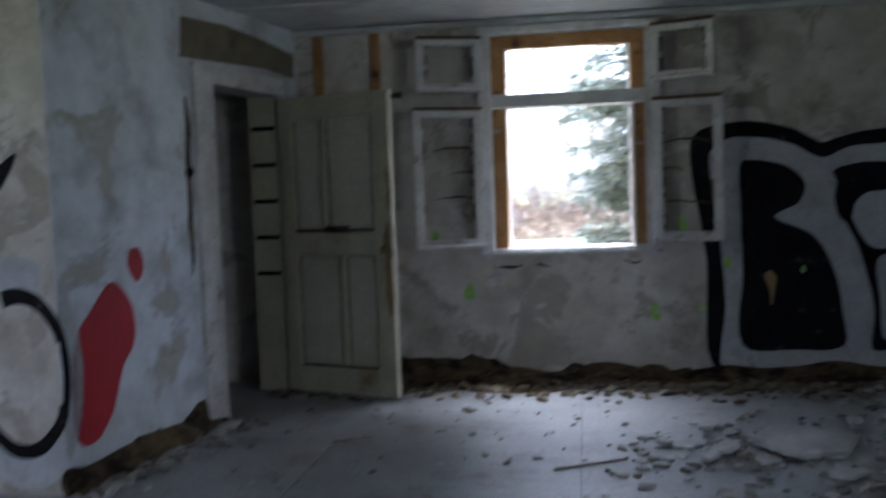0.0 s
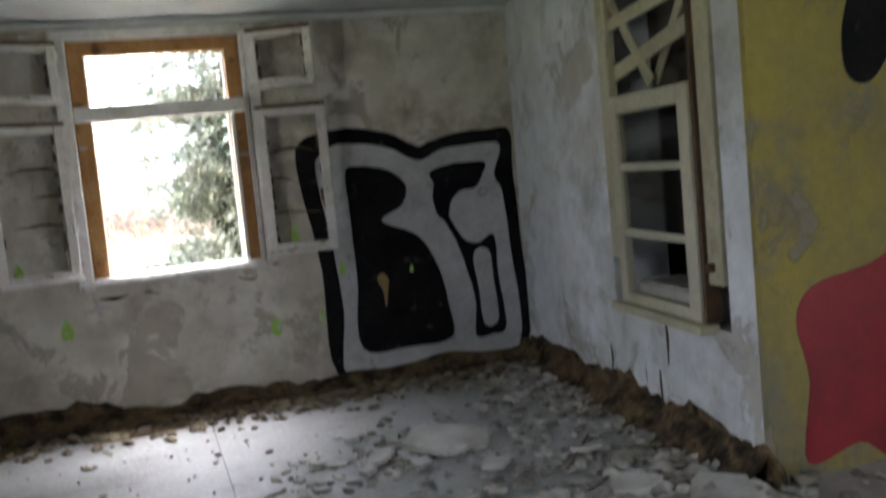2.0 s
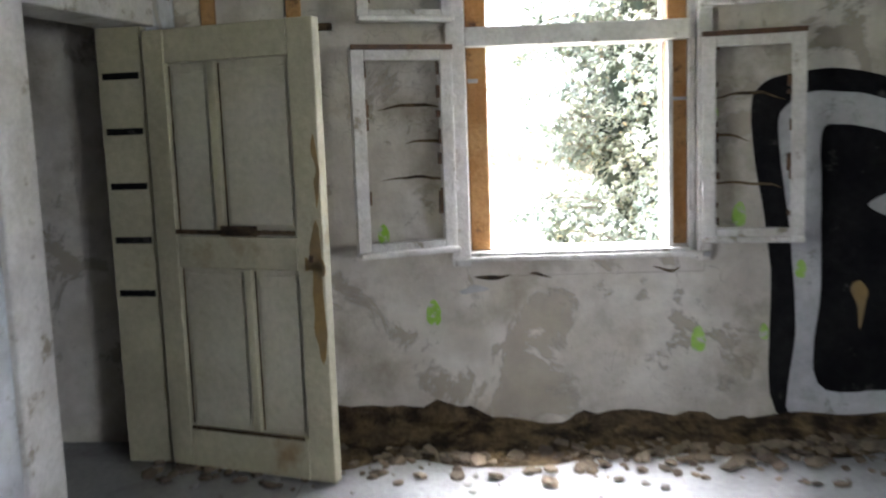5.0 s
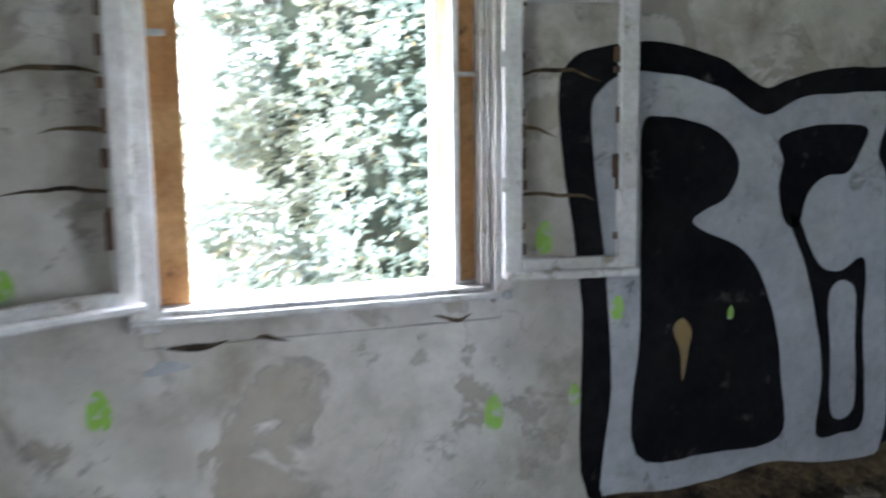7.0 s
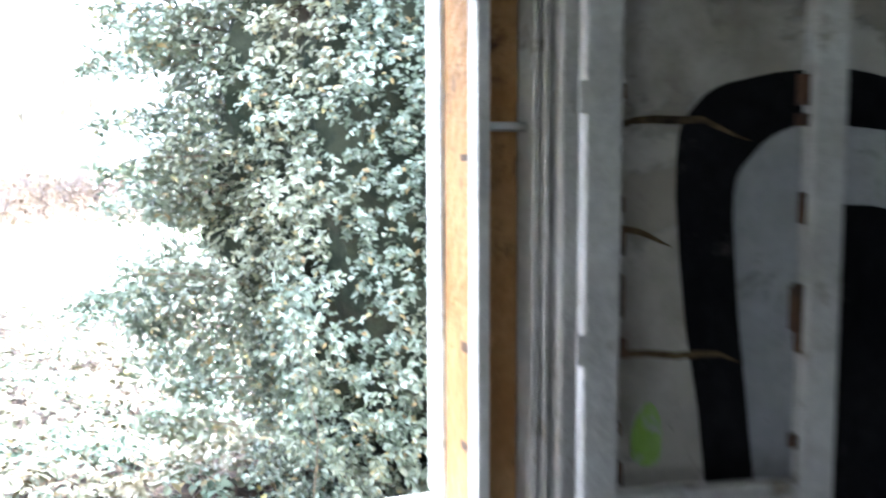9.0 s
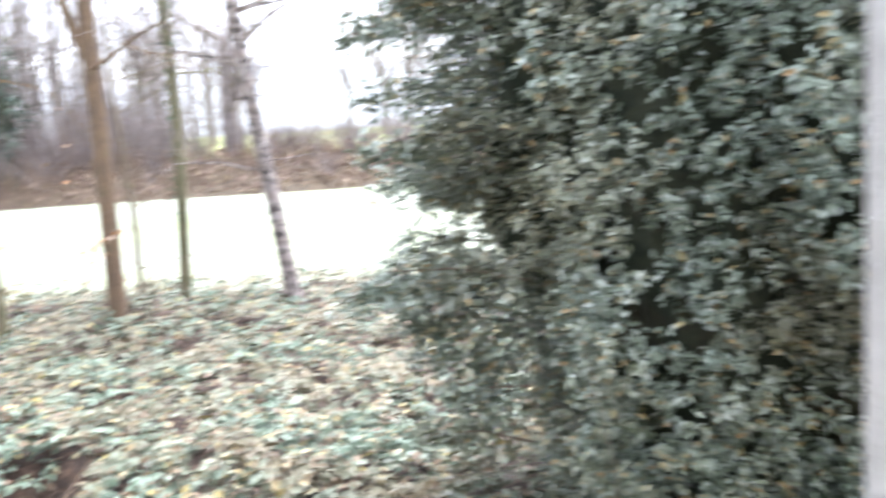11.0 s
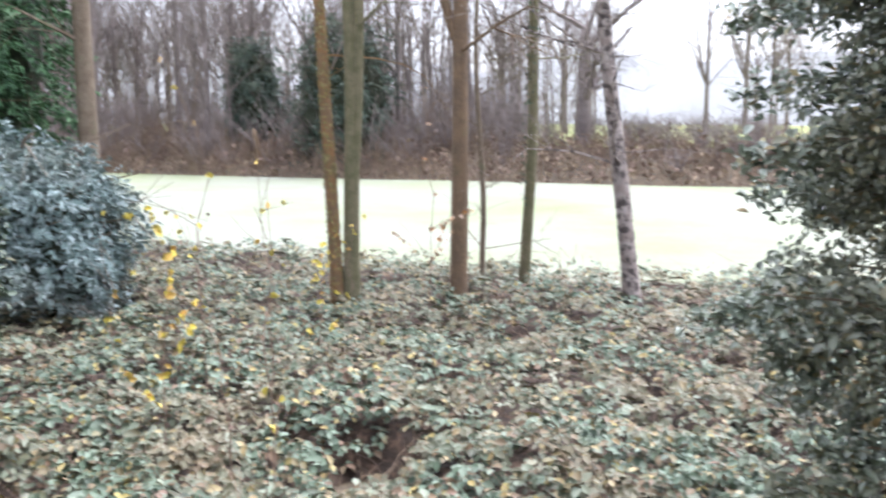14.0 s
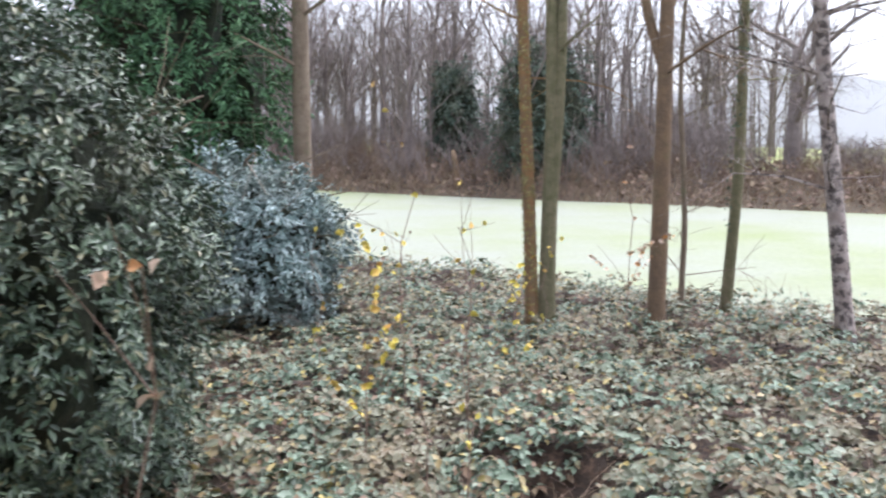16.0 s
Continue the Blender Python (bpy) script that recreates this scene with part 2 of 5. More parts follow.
BRAMBLE = leafy("bramble_leaves", [(0, (0.03, 0.05, 0.028)), (0.25, (0.075, 0.11, 0.065)), (0.5, (0.13, 0.18, 0.12)), (0.72, (0.20, 0.25, 0.185)), (0.78, (0.17, 0.15, 0.07)),
                                   (0.92, (0.16, 0.095, 0.06)), (0.97, (0.34, 0.28, 0.08)), (1, (0.40, 0.33, 0.19))], 0.5, 0.35, (0.19, 0.145, 0.085), 0.8, 0.85)
IVY = leafy("ivy_leaves", [(0, (0.065, 0.09, 0.06)), (0.35, (0.15, 0.185, 0.125)), (0.7, (0.255, 0.30, 0.235)), (0.9, (0.40, 0.44, 0.38)), (0.95, (0.32, 0.27, 0.12)), (1, (0.34, 0.22, 0.10))], 0.38, 0.5, (0.25, 0.21, 0.11), 0.9, 0.55)
RHODO = leafy("blue_green_leaves", [(0, (0.10, 0.155, 0.14)), (0.5, (0.19, 0.26, 0.25)), (1, (0.33, 0.40, 0.39))], 0.5, 0.35)
CONIFER = leafy("conifer_fronds", [(0, (0.025, 0.065, 0.03)), (0.5, (0.06, 0.14, 0.06)), (1, (0.12, 0.24, 0.11))], 0.7, 0.3, (0.07, 0.09, 0.04), 0.8, 0.4)
# Needle greens faded so that distance haze is part of the colour.
FIR = leafy("mist_paled_fir_needles", [(0, (0.05, 0.08, 0.06)), (0.6, (0.09, 0.125, 0.10)), (1, (0.14, 0.175, 0.14))], 0.8, 0.2)
LICHEN = leafy("lichen_flakes", [(0, (0.30, 0.22, 0.07)), (0.5, (0.20, 0.19, 0.08)), (1, (0.38, 0.31, 0.14))], 0.8, 0.2)
LAUREL = leafy("dark_laurel_leaves", [(0, (0.025, 0.045, 0.025)), (0.5, (0.05, 0.085, 0.045)), (0.85, (0.11, 0.15, 0.09)), (1, (0.16, 0.15, 0.07))], 0.4, 0.5, (0.09, 0.08, 0.04), 0.8, 0.4)
YELLOW = leafy("yellow_leaves", [(0, (0.62, 0.50, 0.06)), (0.6, (0.70, 0.58, 0.12)), (1, (0.66, 0.38, 0.10))], 0.6, 0.3)
AUTUMN = leafy("orange_leaves", [(0, (0.62, 0.25, 0.04)), (0.5, (0.62, 0.45, 0.33)), (1, (0.70, 0.56, 0.44))], 0.6, 0.3)


# ---- mesh helpers ----
def box(bm, x0, x1, y0, y1, z0, z1, m=None):
    vs = [bm.verts.new(m @ Vector(c) if m else c) for c in
          ((x0, y0, z0), (x1, y0, z0), (x1, y1, z0), (x0, y1, z0), (x0, y0, z1), (x1, y0, z1), (x1, y1, z1), (x0, y1, z1))]
    for f in ((3, 2, 1, 0), (4, 5, 6, 7), (0, 1, 5, 4), (1, 2, 6, 5), (2, 3, 7, 6), (3, 0, 4, 7)):
        bm.faces.new([vs[i] for i in f])
    return bm


def boxes(*dims, bevel=0.0, m=None):
    bm = bmesh.new()
    for d in dims:
        box(bm, *d, m)
    if bevel:
        bmesh.ops.bevel(bm, geom=list(bm.edges), offset=bevel, segments=1, affect="EDGES")
    return bm


def part(name, bm, material, parent=None, label="", smooth=False):
    me = bpy.data.meshes.new(name)
    bm.normal_update()
    bm.to_mesh(me)
    bm.free()
    me.materials.append(material)
    if smooth:
        me.polygons.foreach_set("use_smooth", [True] * len(me.polygons))
    ob = new(name, me)
    ob.parent = parent
    if label:
        ob["label"] = label
    return ob


def mesh_of(name, verts, faces, material, parent=None, smooth=False):
    me = bpy.data.meshes.new(name)
    me.from_pydata(verts, [], faces)
    me.materials.append(material)
    if smooth:
        me.polygons.foreach_set("use_smooth", [True] * len(me.polygons))
    ob = new(name, me)
    ob.parent = parent
    return ob


def rounded(points, steps=6):
    """A closed smooth curve through the points (Catmull-Rom)."""
    out, n = [], len(points)
    for i in range(n):
        p = [Vector(points[(i + k) % n]) for k in (-1, 0, 1, 2)]
        for s in range(steps):
            t = s / steps
            out.append(0.5 * (2 * p[1] + (p[2] - p[0]) * t + (2 * p[0] - 5 * p[1] + 4 * p[2] - p[3]) * t * t + (3 * p[1] - p[0] - 3 * p[2] + p[3]) * t ** 3))
    return out


def paint(name, points, m, height, material, parent, label="", steps=5, rough=0.006):
    """A coat of spray paint: an outline in the wall's plane, 2 mm thick, with uneven edges. m turns (u, v, out) into the world."""
    bm = bmesh.new()
    ring = []
    for p in rounded(points, steps) if steps > 1 else [Vector(q) for q in points]:
        q = Vector((p.x, p.y, 0))
        j = noise.noise_vector(q * 9) * rough
        ring.append((p.x + j.x, p.y + j.y))
    top = [bm.verts.new(m @ Vector((u, v, height))) for u, v in ring]
    low = [bm.verts.new(m @ Vector((u, v, 0.0))) for u, v in ring]
    area = sum(ring[i][0] * ring[(i + 1) % len(ring)][1] - ring[(i + 1) % len(ring)][0] * ring[i][1] for i in range(len(ring)))
    if area * m.determinant() < 0:
        top.reverse()
        low.reverse()
    face = bm.faces.new(top)
    for i in range(len(ring)):
        k = (i + 1) % len(ring)
        bm.faces.new((top[k], top[i], low[i], low[k]))
    bm.normal_update()
    bmesh.ops.triangulate(bm, faces=[face], ngon_method="EAR_CLIP")
    return part(name, bm, material, parent, label)


def thing(name, label, category, m=None, group="", kind=""):
    ob = tagged(new(name), label, category, group, kind)
    if m:
        ob.matrix_world = m
    return ob


def tube(verts, faces, pts, radii, sides=6):
    """Adds a tapered tube along the points to the lists."""
    base = len(verts)
    for i, p in enumerate(pts):
        d = (pts[min(i + 1, len(pts) - 1)] - pts[max(i - 1, 0)]).normalized()
        a = d.orthogonal().normalized() if i == 0 else (a - d * a.dot(d)).normalized()
        b = d.cross(a)
        for s in range(sides):
            w = 2 * math.pi * s / sides
            verts.append(p + (a * math.cos(w) + b * math.sin(w)) * radii[i])
    for i in range(len(pts) - 1):
        for s in range(sides):
            q = (s + 1) % sides
            faces.append((base + i * sides + s, base + i * sides + q, base + (i + 1) * sides + q, base + (i + 1) * sides + s))
    faces.append(tuple(base + (len(pts) - 1) * sides + s for s in range(sides)))


# ---- the room: walls, floor, ceiling ----
Y_WALL, CEIL = 6.5, 2.5
ON_WINDOW_WALL = Matrix(((1, 0, 0, 0), (0, 0, -1, Y_WALL), (0, 1, 0, 0), (0, 0, 0, 1)))

wall_north = tagged(part("wall_north", boxes((-4.6, -0.06, Y_WALL, 6.90, -0.3, 2.7), (1.12, 5.3, Y_WALL, 6.90, -0.3, 2.7),
                    (-0.06, 1.12, Y_WALL, 6.90, -0.3, 0.80), (-0.06, 1.12, Y_WALL, 6.90, 2.43, 2.7)), PLASTER),
                    "stained grey plaster wall with black and silver graffiti", "wall", kind="structure")
# the graffiti, coat upon coat
paint("paint", [(1.46, 0.10), (1.43, 0.8), (1.33, 1.50), (1.37, 1.66), (1.50, 1.715), (1.72, 1.735), (1.98, 1.68), (2.12, 1.60), (2.19, 1.575),
      (2.30, 1.61), (2.50, 1.65), (2.70, 1.65), (2.865, 1.635), (2.87, 1.35), (2.885, 0.9), (2.875, 0.10), (2.4, 0.10), (1.9, 0.08)], ON_WINDOW_WALL, 0.002, BLACKPAINT, wall_north, "black outline")
paint("paint", [(1.53, 0.07), (1.55, 0.5), (1.52, 0.95), (1.455, 1.45), (1.50, 1.58), (1.62, 1.63), (1.80, 1.62), (2.0, 1.565), (2.13, 1.49), (2.21, 1.48),
      (2.36, 1.54), (2.60, 1.555), (2.76, 1.55), (2.78, 1.48), (2.72, 1.33), (2.77, 1.2), (2.80, 0.8), (2.81, 0.10), (2.4, 0.06), (1.9, 0.07)], ON_WINDOW_WALL, 0.005, SILVERPAINT, wall_north, "silver filling")
paint("paint", [(1.655, 0.24), (1.66, 0.7), (1.66, 1.1), (1.655, 1.44), (1.75, 1.475), (1.92, 1.44), (2.03, 1.37), (2.07, 1.29), (2.02, 1.18), (1.93, 1.14),
      (1.875, 1.10), (1.93, 1.055), (2.04, 1.01), (2.15, 0.93), (2.25, 0.72), (2.30, 0.45), (2.30, 0.22), (1.98, 0.20)], ON_WINDOW_WALL, 0.008, BLACKPAINT, wall_north, "black letter")
paint("paint", [(2.25, 1.39), (2.42, 1.435), (2.655, 1.425), (2.63, 1.33), (2.57, 1.25), (2.47, 1.24), (2.38, 1.17), (2.35, 1.05), (2.28, 1.08), (2.25, 1.2), (2.27, 1.3)], ON_WINDOW_WALL, 0.008, BLACKPAINT, wall_north, "black letter")
paint("paint", [(2.30, 1.10), (2.36, 1.07), (2.45, 0.90), (2.56, 0.865), (2.68, 0.90), (2.69, 0.60), (2.715, 0.24), (2.60, 0.20), (2.48, 0.21), (2.50, 0.45), (2.45, 0.70), (2.40, 0.88)], ON_WINDOW_WALL, 0.008, BLACKPAINT, wall_north, "black letter")
paint("paint", [(2.515, 0.79), (2.63, 0.80), (2.65, 0.55), (2.66, 0.30), (2.55, 0.28), (2.535, 0.5)], ON_WINDOW_WALL, 0.011, SILVERPAINT, wall_north, "silver filling")
paint("paint", [(1.80, 0.70), (1.84, 0.74), (1.88, 0.69), (1.87, 0.62), (1.845, 0.50), (1.835, 0.61)], ON_WINDOW_WALL, 0.011, OCHREPAINT, wall_north, "ochre stain")
for u, v, s in ((-0.19, 0.63, 0.05), (1.09, 0.47, 0.05), (1.28, 1.07, 0.045), (1.40, 0.50, 0.03), (1.57, 0.80, 0.035), (-0.42, 1.02, 0.04), (1.16, 1.55, 0.03), (2.05, 0.74, 0.02)):
    paint("paint", [(u - s * .6, v - s), (u + s * .5, v - s * 1.2), (u + s * .7, v + s * .2), (u + s * .1, v + s * 1.3), (u - s * .6, v + s * .5)], ON_WINDOW_WALL, 0.003 if u < 1.3 else 0.011, GREENPAINT, wall_north, "green spray mark")
for u, v, w, h in ((0.10, 0.80, 0.09, 0.015), (0.33, 0.79, 0.06, 0.01), (0.95, 0.82, 0.07, 0.012)):
    paint("bare_patch", [(u - w, v), (u - w * .3, v + h), (u + w * .5, v + h * .4), (u + w, v + h * .2), (u + w * .2, v - h * .6)], ON_WINDOW_WALL, 0.002, BARE, wall_north, "", 5, 0.03)
for cx, cz, r, mat in ((0.02, 0.74, 0.05, SILVERPAINT),):
    paint("bare_patch", [(cx + r * math.cos(a) * 1.4, cz + 0.35 * r * math.sin(a)) for a in (0, 1, 2, 3, 4, 5)], ON_WINDOW_WALL, 0.0025, mat, wall_north, "", 5, 0.03)
# plaster fallen off above the skirting, and the joints of the masonry behind the shutters
paint("bare_patch", [(-1.4, -0.02), (-1.4, 0.2), (-0.7, 0.17), (-0.3, 0.15), (-0.08, 0.16), (0.1, 0.08), (0.35, 0.06), (0.55, 0.11), (0.8, 0.07), (1.0, 0.10), (1.3, 0.07), (1.45, 0.10), (1.9, 0.07), (2.3, 0.10), (2.7, 0.08), (2.88, 0.1), (2.89, -0.02)],
      ON_WINDOW_WALL, 0.003, BARE, wall_north, "bare loam strip", 5, 0.05)
for u0, u1, v in ((1.13, 1.50, 1.62), (1.13, 1.33, 1.43), (1.12, 1.50, 1.20), (-0.42, -0.05, 1.62), (-0.42, -0.02, 1.28), (-0.30, -0.03, 1.45)):
    paint("crack", [(u0, v), ((u0 + u1) / 2, v + 0.022), (u1, v - 0.015), ((u0 + u1) / 2, v + 0.009)], ON_WINDOW_WALL, 0.0045, BARE, wall_north, "", 6, 0.02)
for u in (-1.21, -0.80):
    tagged(part("batten", boxes((u - 0.035, u + 0.035, 6.475, Y_WALL - 0.001, 2.02, 2.47), bevel=0.004), BROWNWOOD), "raw brown wooden batten on the plaster wall", "batten", "battens above the door", "structure")
# Added strip that draws the dark line at the door's top edge.
tagged(part("trim", boxes((-1.40, -0.62, 6.47, 6.499, 2.0, 2.035), bevel=0.004), BARE), "dark strip added to mark the door's top line", "trim", kind="structure")

# west wall, set slightly aslant, with its doorway
WEST = pose(-1.76, 3.95, 0, 0, 0, math.degrees(math.atan2(6.5 - 3.95, -1.38 + 1.76)))
WLEN = math.hypot(2.55, 0.38)
D0, D1 = 1.40, 2.27
wall_west = tagged(part("wall_west", boxes((0, D0, 0, 0.23, -0.3, 2.7), (D1, WLEN + 0.05, 0, 0.23, -0.3, 2.7), (D0, D1, 0, 0.23, 2.03, 2.7), m=WEST), PLASTER_BLUE),
                   "blue-white limewashed wall with red spray paint", "wall", kind="structure")
ON_WEST = WEST @ Matrix(((1, 0, 0, 0), (0, 0, -1, 0), (0, 1, 0, 0), (0, 0, 0, 1)))
paint("paint", [(0.38, 0.95), (0.24, 0.84), (0.10, 0.70), (0.07, 0.45), (0.09, 0.23), (0.22, 0.20), (0.36, 0.32), (0.45, 0.52), (0.55, 0.62), (0.56, 0.78), (0.48, 0.90)], ON_WEST, 0.003, REDPAINT, wall_west, "red spray paint")
paint("paint", [(0.56, 1.10), (0.53, 1.02), (0.60, 0.93), (0.66, 1.0), (0.64, 1.1)], ON_WEST, 0.003, REDPAINT, wall_west, "red spray paint")
paint("bare_patch", [(1.10, 2.15), (1.13, 2.38), (1.6, 2.40), (2.1, 2.38), (2.52, 2.34), (2.53, 2.17), (2.1, 2.19), (1.6, 2.17)], ON_WEST, 0.003, LOAM, wall_west, "bare loam above the doorway", 1, 0.02)
paint("bare_patch", [(0.0, 0.0), (0.02, 0.10), (0.3, 0.09), (0.6, 0.13), (0.9, 0.10), (1.05, 0.16), (1.15, 0.20), (1.19, 0.18), (1.2, 0.0), (0.7, -0.01)], ON_WEST, 0.003, BARE, wall_west, "bare loam strip", 5, 0.05)
paint("bare_patch", [(1.14, 1.9), (1.11, 1.3), (1.13, 0.9), (1.16, 1.3), (1.17, 1.8)], ON_WEST, 0.003, BARE, wall_west, "", 5, 0.03)
paint("paint", [(1.10, 1.50), (1.16, 1.53), (1.19, 1.50), (1.14, 1.46)], ON_WEST, 0.004, BLACKPAINT, wall_west, "", 4)
door_frame = thing("door_frame", "peeling white wooden door frame in the limewashed wall", "door frame", kind="structure")
part("jamb", boxes((1.20, D0 + 0.005, -0.03, 0.22, 0, 2.14), bevel=0.006, m=WEST), WHITEWOOD, door_frame)
part("head", boxes((D0 + 0.006, D1 + 0.06, -0.03, 0.22, 2.025, 2.14), bevel=0.006, m=WEST), WHITEWOOD, door_frame)
far_jamb = part("jamb", boxes((D1 - 0.02, D1 + 0.02, 0.0, 0.225, 0, 2.024), bevel=0.004, m=WEST), DOORPAINT, door_frame, "slotted cream jamb")
# Black strips laid on the jamb in place of shaded recesses.
for k in range(5):
    part("slot", boxes((D1 - 0.026, D1 - 0.021, 0.02, 0.20, 0.80 + 0.248 * k, 0.83 + 0.248 * k), m=WEST), BLACKPAINT, far_jamb, "black strip standing in for a slot's shade")

# the paned-off niche in the east wall
X_EAST = 2.72
EAST_TURN = Matrix.Translation((2.645, 3.50, 0)) @ Matrix.Rotation(radians(-4.9), 4, "Z") @ Matrix.Translation((-2.72, -3.50, 0))
NY0, NY1 = 3.74, 4.93
wall_east = tagged(part("wall_east", boxes((X_EAST, 3.05, 3.538, NY0, -0.3, 2.7), (X_EAST, 3.05, NY1, 6.53, -0.3, 2.7), (X_EAST, 3.05, NY0, NY1, -0.3, 0.60), (X_EAST, 3.05, NY0, NY1, 2.32, 2.7)), PLASTER_BLUE),
                   "pale limewashed plaster wall with a broken inner window", "wall", kind="structure")
ON_EAST = Matrix(((0, 0, -1, X_EAST), (1, 0, 0, 0), (0, 1, 0, 0), (0, 0, 0, 1)))
paint("bare_patch", [(3.51, 0.0), (3.51, 0.16), (3.7, 0.12), (4.1, 0.20), (4.5, 0.14), (4.9, 0.22), (5.3, 0.15), (5.8, 0.18), (6.49, 0.14), (6.49, 0.0), (5, -0.01)], ON_EAST, 0.003, BARE, wall_east, "bare loam strip", 5, 0.06)
for y, z0, z1 in ((4.35, 0.35, 0.60), (4.45, 0.12, 0.30), (5.05, 0.18, 0.34)):
    paint("crack", [(y, z0), (y + 0.012, (z0 + z1) / 2), (y + 0.005, z1), (y - 0.01, (z0 + z1) / 2)], ON_EAST, 0.004, BARE, wall_east, "", 5, 0.02)
wall_east.matrix_world = EAST_TURN
wall_return_east = tagged(part("wall_return_east", boxes((2.647, 5.3, 3.50, 3.536, -0.3, 2.7), (2.70, 5.3, 3.5365, 3.70, -0.3, 2.7)), PLASTER_YELLOW), "flaking yellow plaster wall with dark red paint", "wall", kind="structure")
ON_RETURN_E = Matrix(((1, 0, 0, 0), (0, 0, -1, 3.50), (0, 1, 0, 0), (0, 0, 0, 1)))
paint("paint", [(2.83, 0.06), (2.86, 0.40), (2.81, 0.66), (2.90, 0.80), (3.20, 0.86), (3.45, 0.95), (3.9, 0.95), (4.0, 0.3), (3.6, 0.1), (3.3, 0.0), (3.1, 0.10)], ON_RETURN_E, 0.003, DARKREDPAINT, wall_return_east, "dark red paint")
paint("paint", [(3.13, 1.66), (3.12, 1.85), (3.22, 2.05), (3.5, 2.1), (3.4, 1.8), (3.25, 1.62)], ON_RETURN_E, 0.003, BLACKPAINT, wall_return_east, "black paint")
wall_return_west = tagged(part("wall_return_west", boxes((-4.6, -1.762, 3.95, 4.15, -0.3, 2.7)), PLASTER), "grey plaster wall with a sprayed black ring", "wall", kind="structure")
ON_RETURN_W = Matrix(((1, 0, 0, 0), (0, 0, -1, 3.95), (0, 1, 0, 0), (0, 0, 0, 1)))
def arc(cx, cz, r0, r1, a0, a1, n=14):
    return [(cx + r0 * math.cos(a0 + (a1 - a0) * i / n), cz + 1.6 * r0 * math.sin(a0 + (a1 - a0) * i / n)) for i in range(n + 1)] + \
           [(cx + r1 * math.cos(a1 + (a0 - a1) * i / n), cz + 1.6 * r1 * math.sin(a1 + (a0 - a1) * i / n)) for i in range(n + 1)]
for r0, r1, mat, lab, h in ((0.34, 0.25, SILVERPAINT, "silver ring", 0.003), (0.25, 0.205, BLACKPAINT, "black ring", 0.004)):
    turn = math.acos(0.186 / r1)
    paint("paint", arc(-1.955, 0.57, r0, r1, -2.6, -turn - 0.12 * (r0 > 0.3)), ON_RETURN_W, h, mat, wall_return_west, lab, 2)
    paint("paint", arc(-1.955, 0.57, r0, r1, turn + 0.45 * (r0 > 0.3), 1.9), ON_RETURN_W, h, mat, wall_return_west, lab, 2)
    paint("paint", [(max(0.004, u), v) for u, v in arc(-0.19, 0.57, r0, r1, -0.95, 0.95)], ON_WEST, h, mat, wall_west, lab, 1, 0.0)
paint("paint", [(-2.2, 1.40), (-2.02, 1.52), (-1.92, 1.58), (-1.95, 1.50), (-2.05, 1.38)], ON_RETURN_W, 0.004, BLACKPAINT, wall_return_west, "black dab")
tagged(part("wall_south", boxes((-4.6, 5.3, -2.6, -2.4, -0.3, 2.7)), DARKROOM), "unseen dark plaster wall of the house", "wall", kind="structure")
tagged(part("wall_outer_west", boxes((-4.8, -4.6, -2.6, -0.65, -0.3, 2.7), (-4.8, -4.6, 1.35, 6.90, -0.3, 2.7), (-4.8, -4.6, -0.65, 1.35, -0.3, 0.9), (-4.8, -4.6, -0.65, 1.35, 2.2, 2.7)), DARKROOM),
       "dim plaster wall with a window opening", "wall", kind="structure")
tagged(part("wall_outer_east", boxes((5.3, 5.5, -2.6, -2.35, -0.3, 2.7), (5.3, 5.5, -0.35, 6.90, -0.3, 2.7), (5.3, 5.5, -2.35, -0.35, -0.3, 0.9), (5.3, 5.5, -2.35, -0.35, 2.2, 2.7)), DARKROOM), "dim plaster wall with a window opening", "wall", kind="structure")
wall_inner = tagged(part("wall_inner", boxes((3.9, 4.0, 3.7, Y_WALL, -0.3, 2.7)), DARKROOM), "wall behind the broken inner window, darkened for shade", "wall", kind="structure")
wall_hall = tagged(part("wall_hall", boxes((-3.2, -3.1, 4.15, Y_WALL, -0.3, 2.7)), DARKROOM), "hallway wall behind the doorway, darkened for shade", "wall", kind="structure")
ceiling = tagged(part("ceiling", boxes((-4.6, 5.3, -2.4, Y_WALL - 0.002, CEIL, 2.68)), CEILING), "glossy off-white painted ceiling with faint seams", "ceiling", kind="structure")
cornice = tagged(part("cornice", boxes((-1.4, 2.895, 6.44, 6.498, 2.455, 2.497), bevel=0.012), CEILING), "thin off-white cornice below the ceiling", "cornice", kind="structure")
for y in (5.55, 5.0):
    tagged(part("trim", boxes((-1.9, X_EAST, y, y + 0.03, 2.488, 2.499), bevel=0.003), CEILING), "flat painted cover strip on the ceiling", "trim", kind="structure")

floor = tagged(part("floor", boxes((-4.6, 5.3, -2.4, Y_WALL - 0.002, -0.2, -0.006)), JOINT), "dusty grey screed floor strewn with rubble", "floor", kind="structure")


# ---- the window ----
window_1 = thing("window_1", "weathered white and brown wooden window without glass, sashes open", "window", kind="structure")
def timber(name, mat, *d, parent=window_1, label="", bevel=0.004):
    return part(name, boxes(*d, bevel=bevel), mat, parent, label)
timber("jamb", BROWNWOOD, (0.005, 0.10, 6.53, 6.625, 0.925, 2.30), label="raw brown wood")
timber("jamb", BROWNWOOD, (0.953, 1.045, 6.55, 6.663, 0.931, 2.30), label="raw brown wood")
timber("head", BROWNWOOD, (0.005, 1.045, 6.53, 6.625, 2.301, 2.39), label="raw brown wood")
timber("outer_stop", WHITEWOOD, (0.092, 0.104, 6.627, 6.76, 0.931, 2.32))
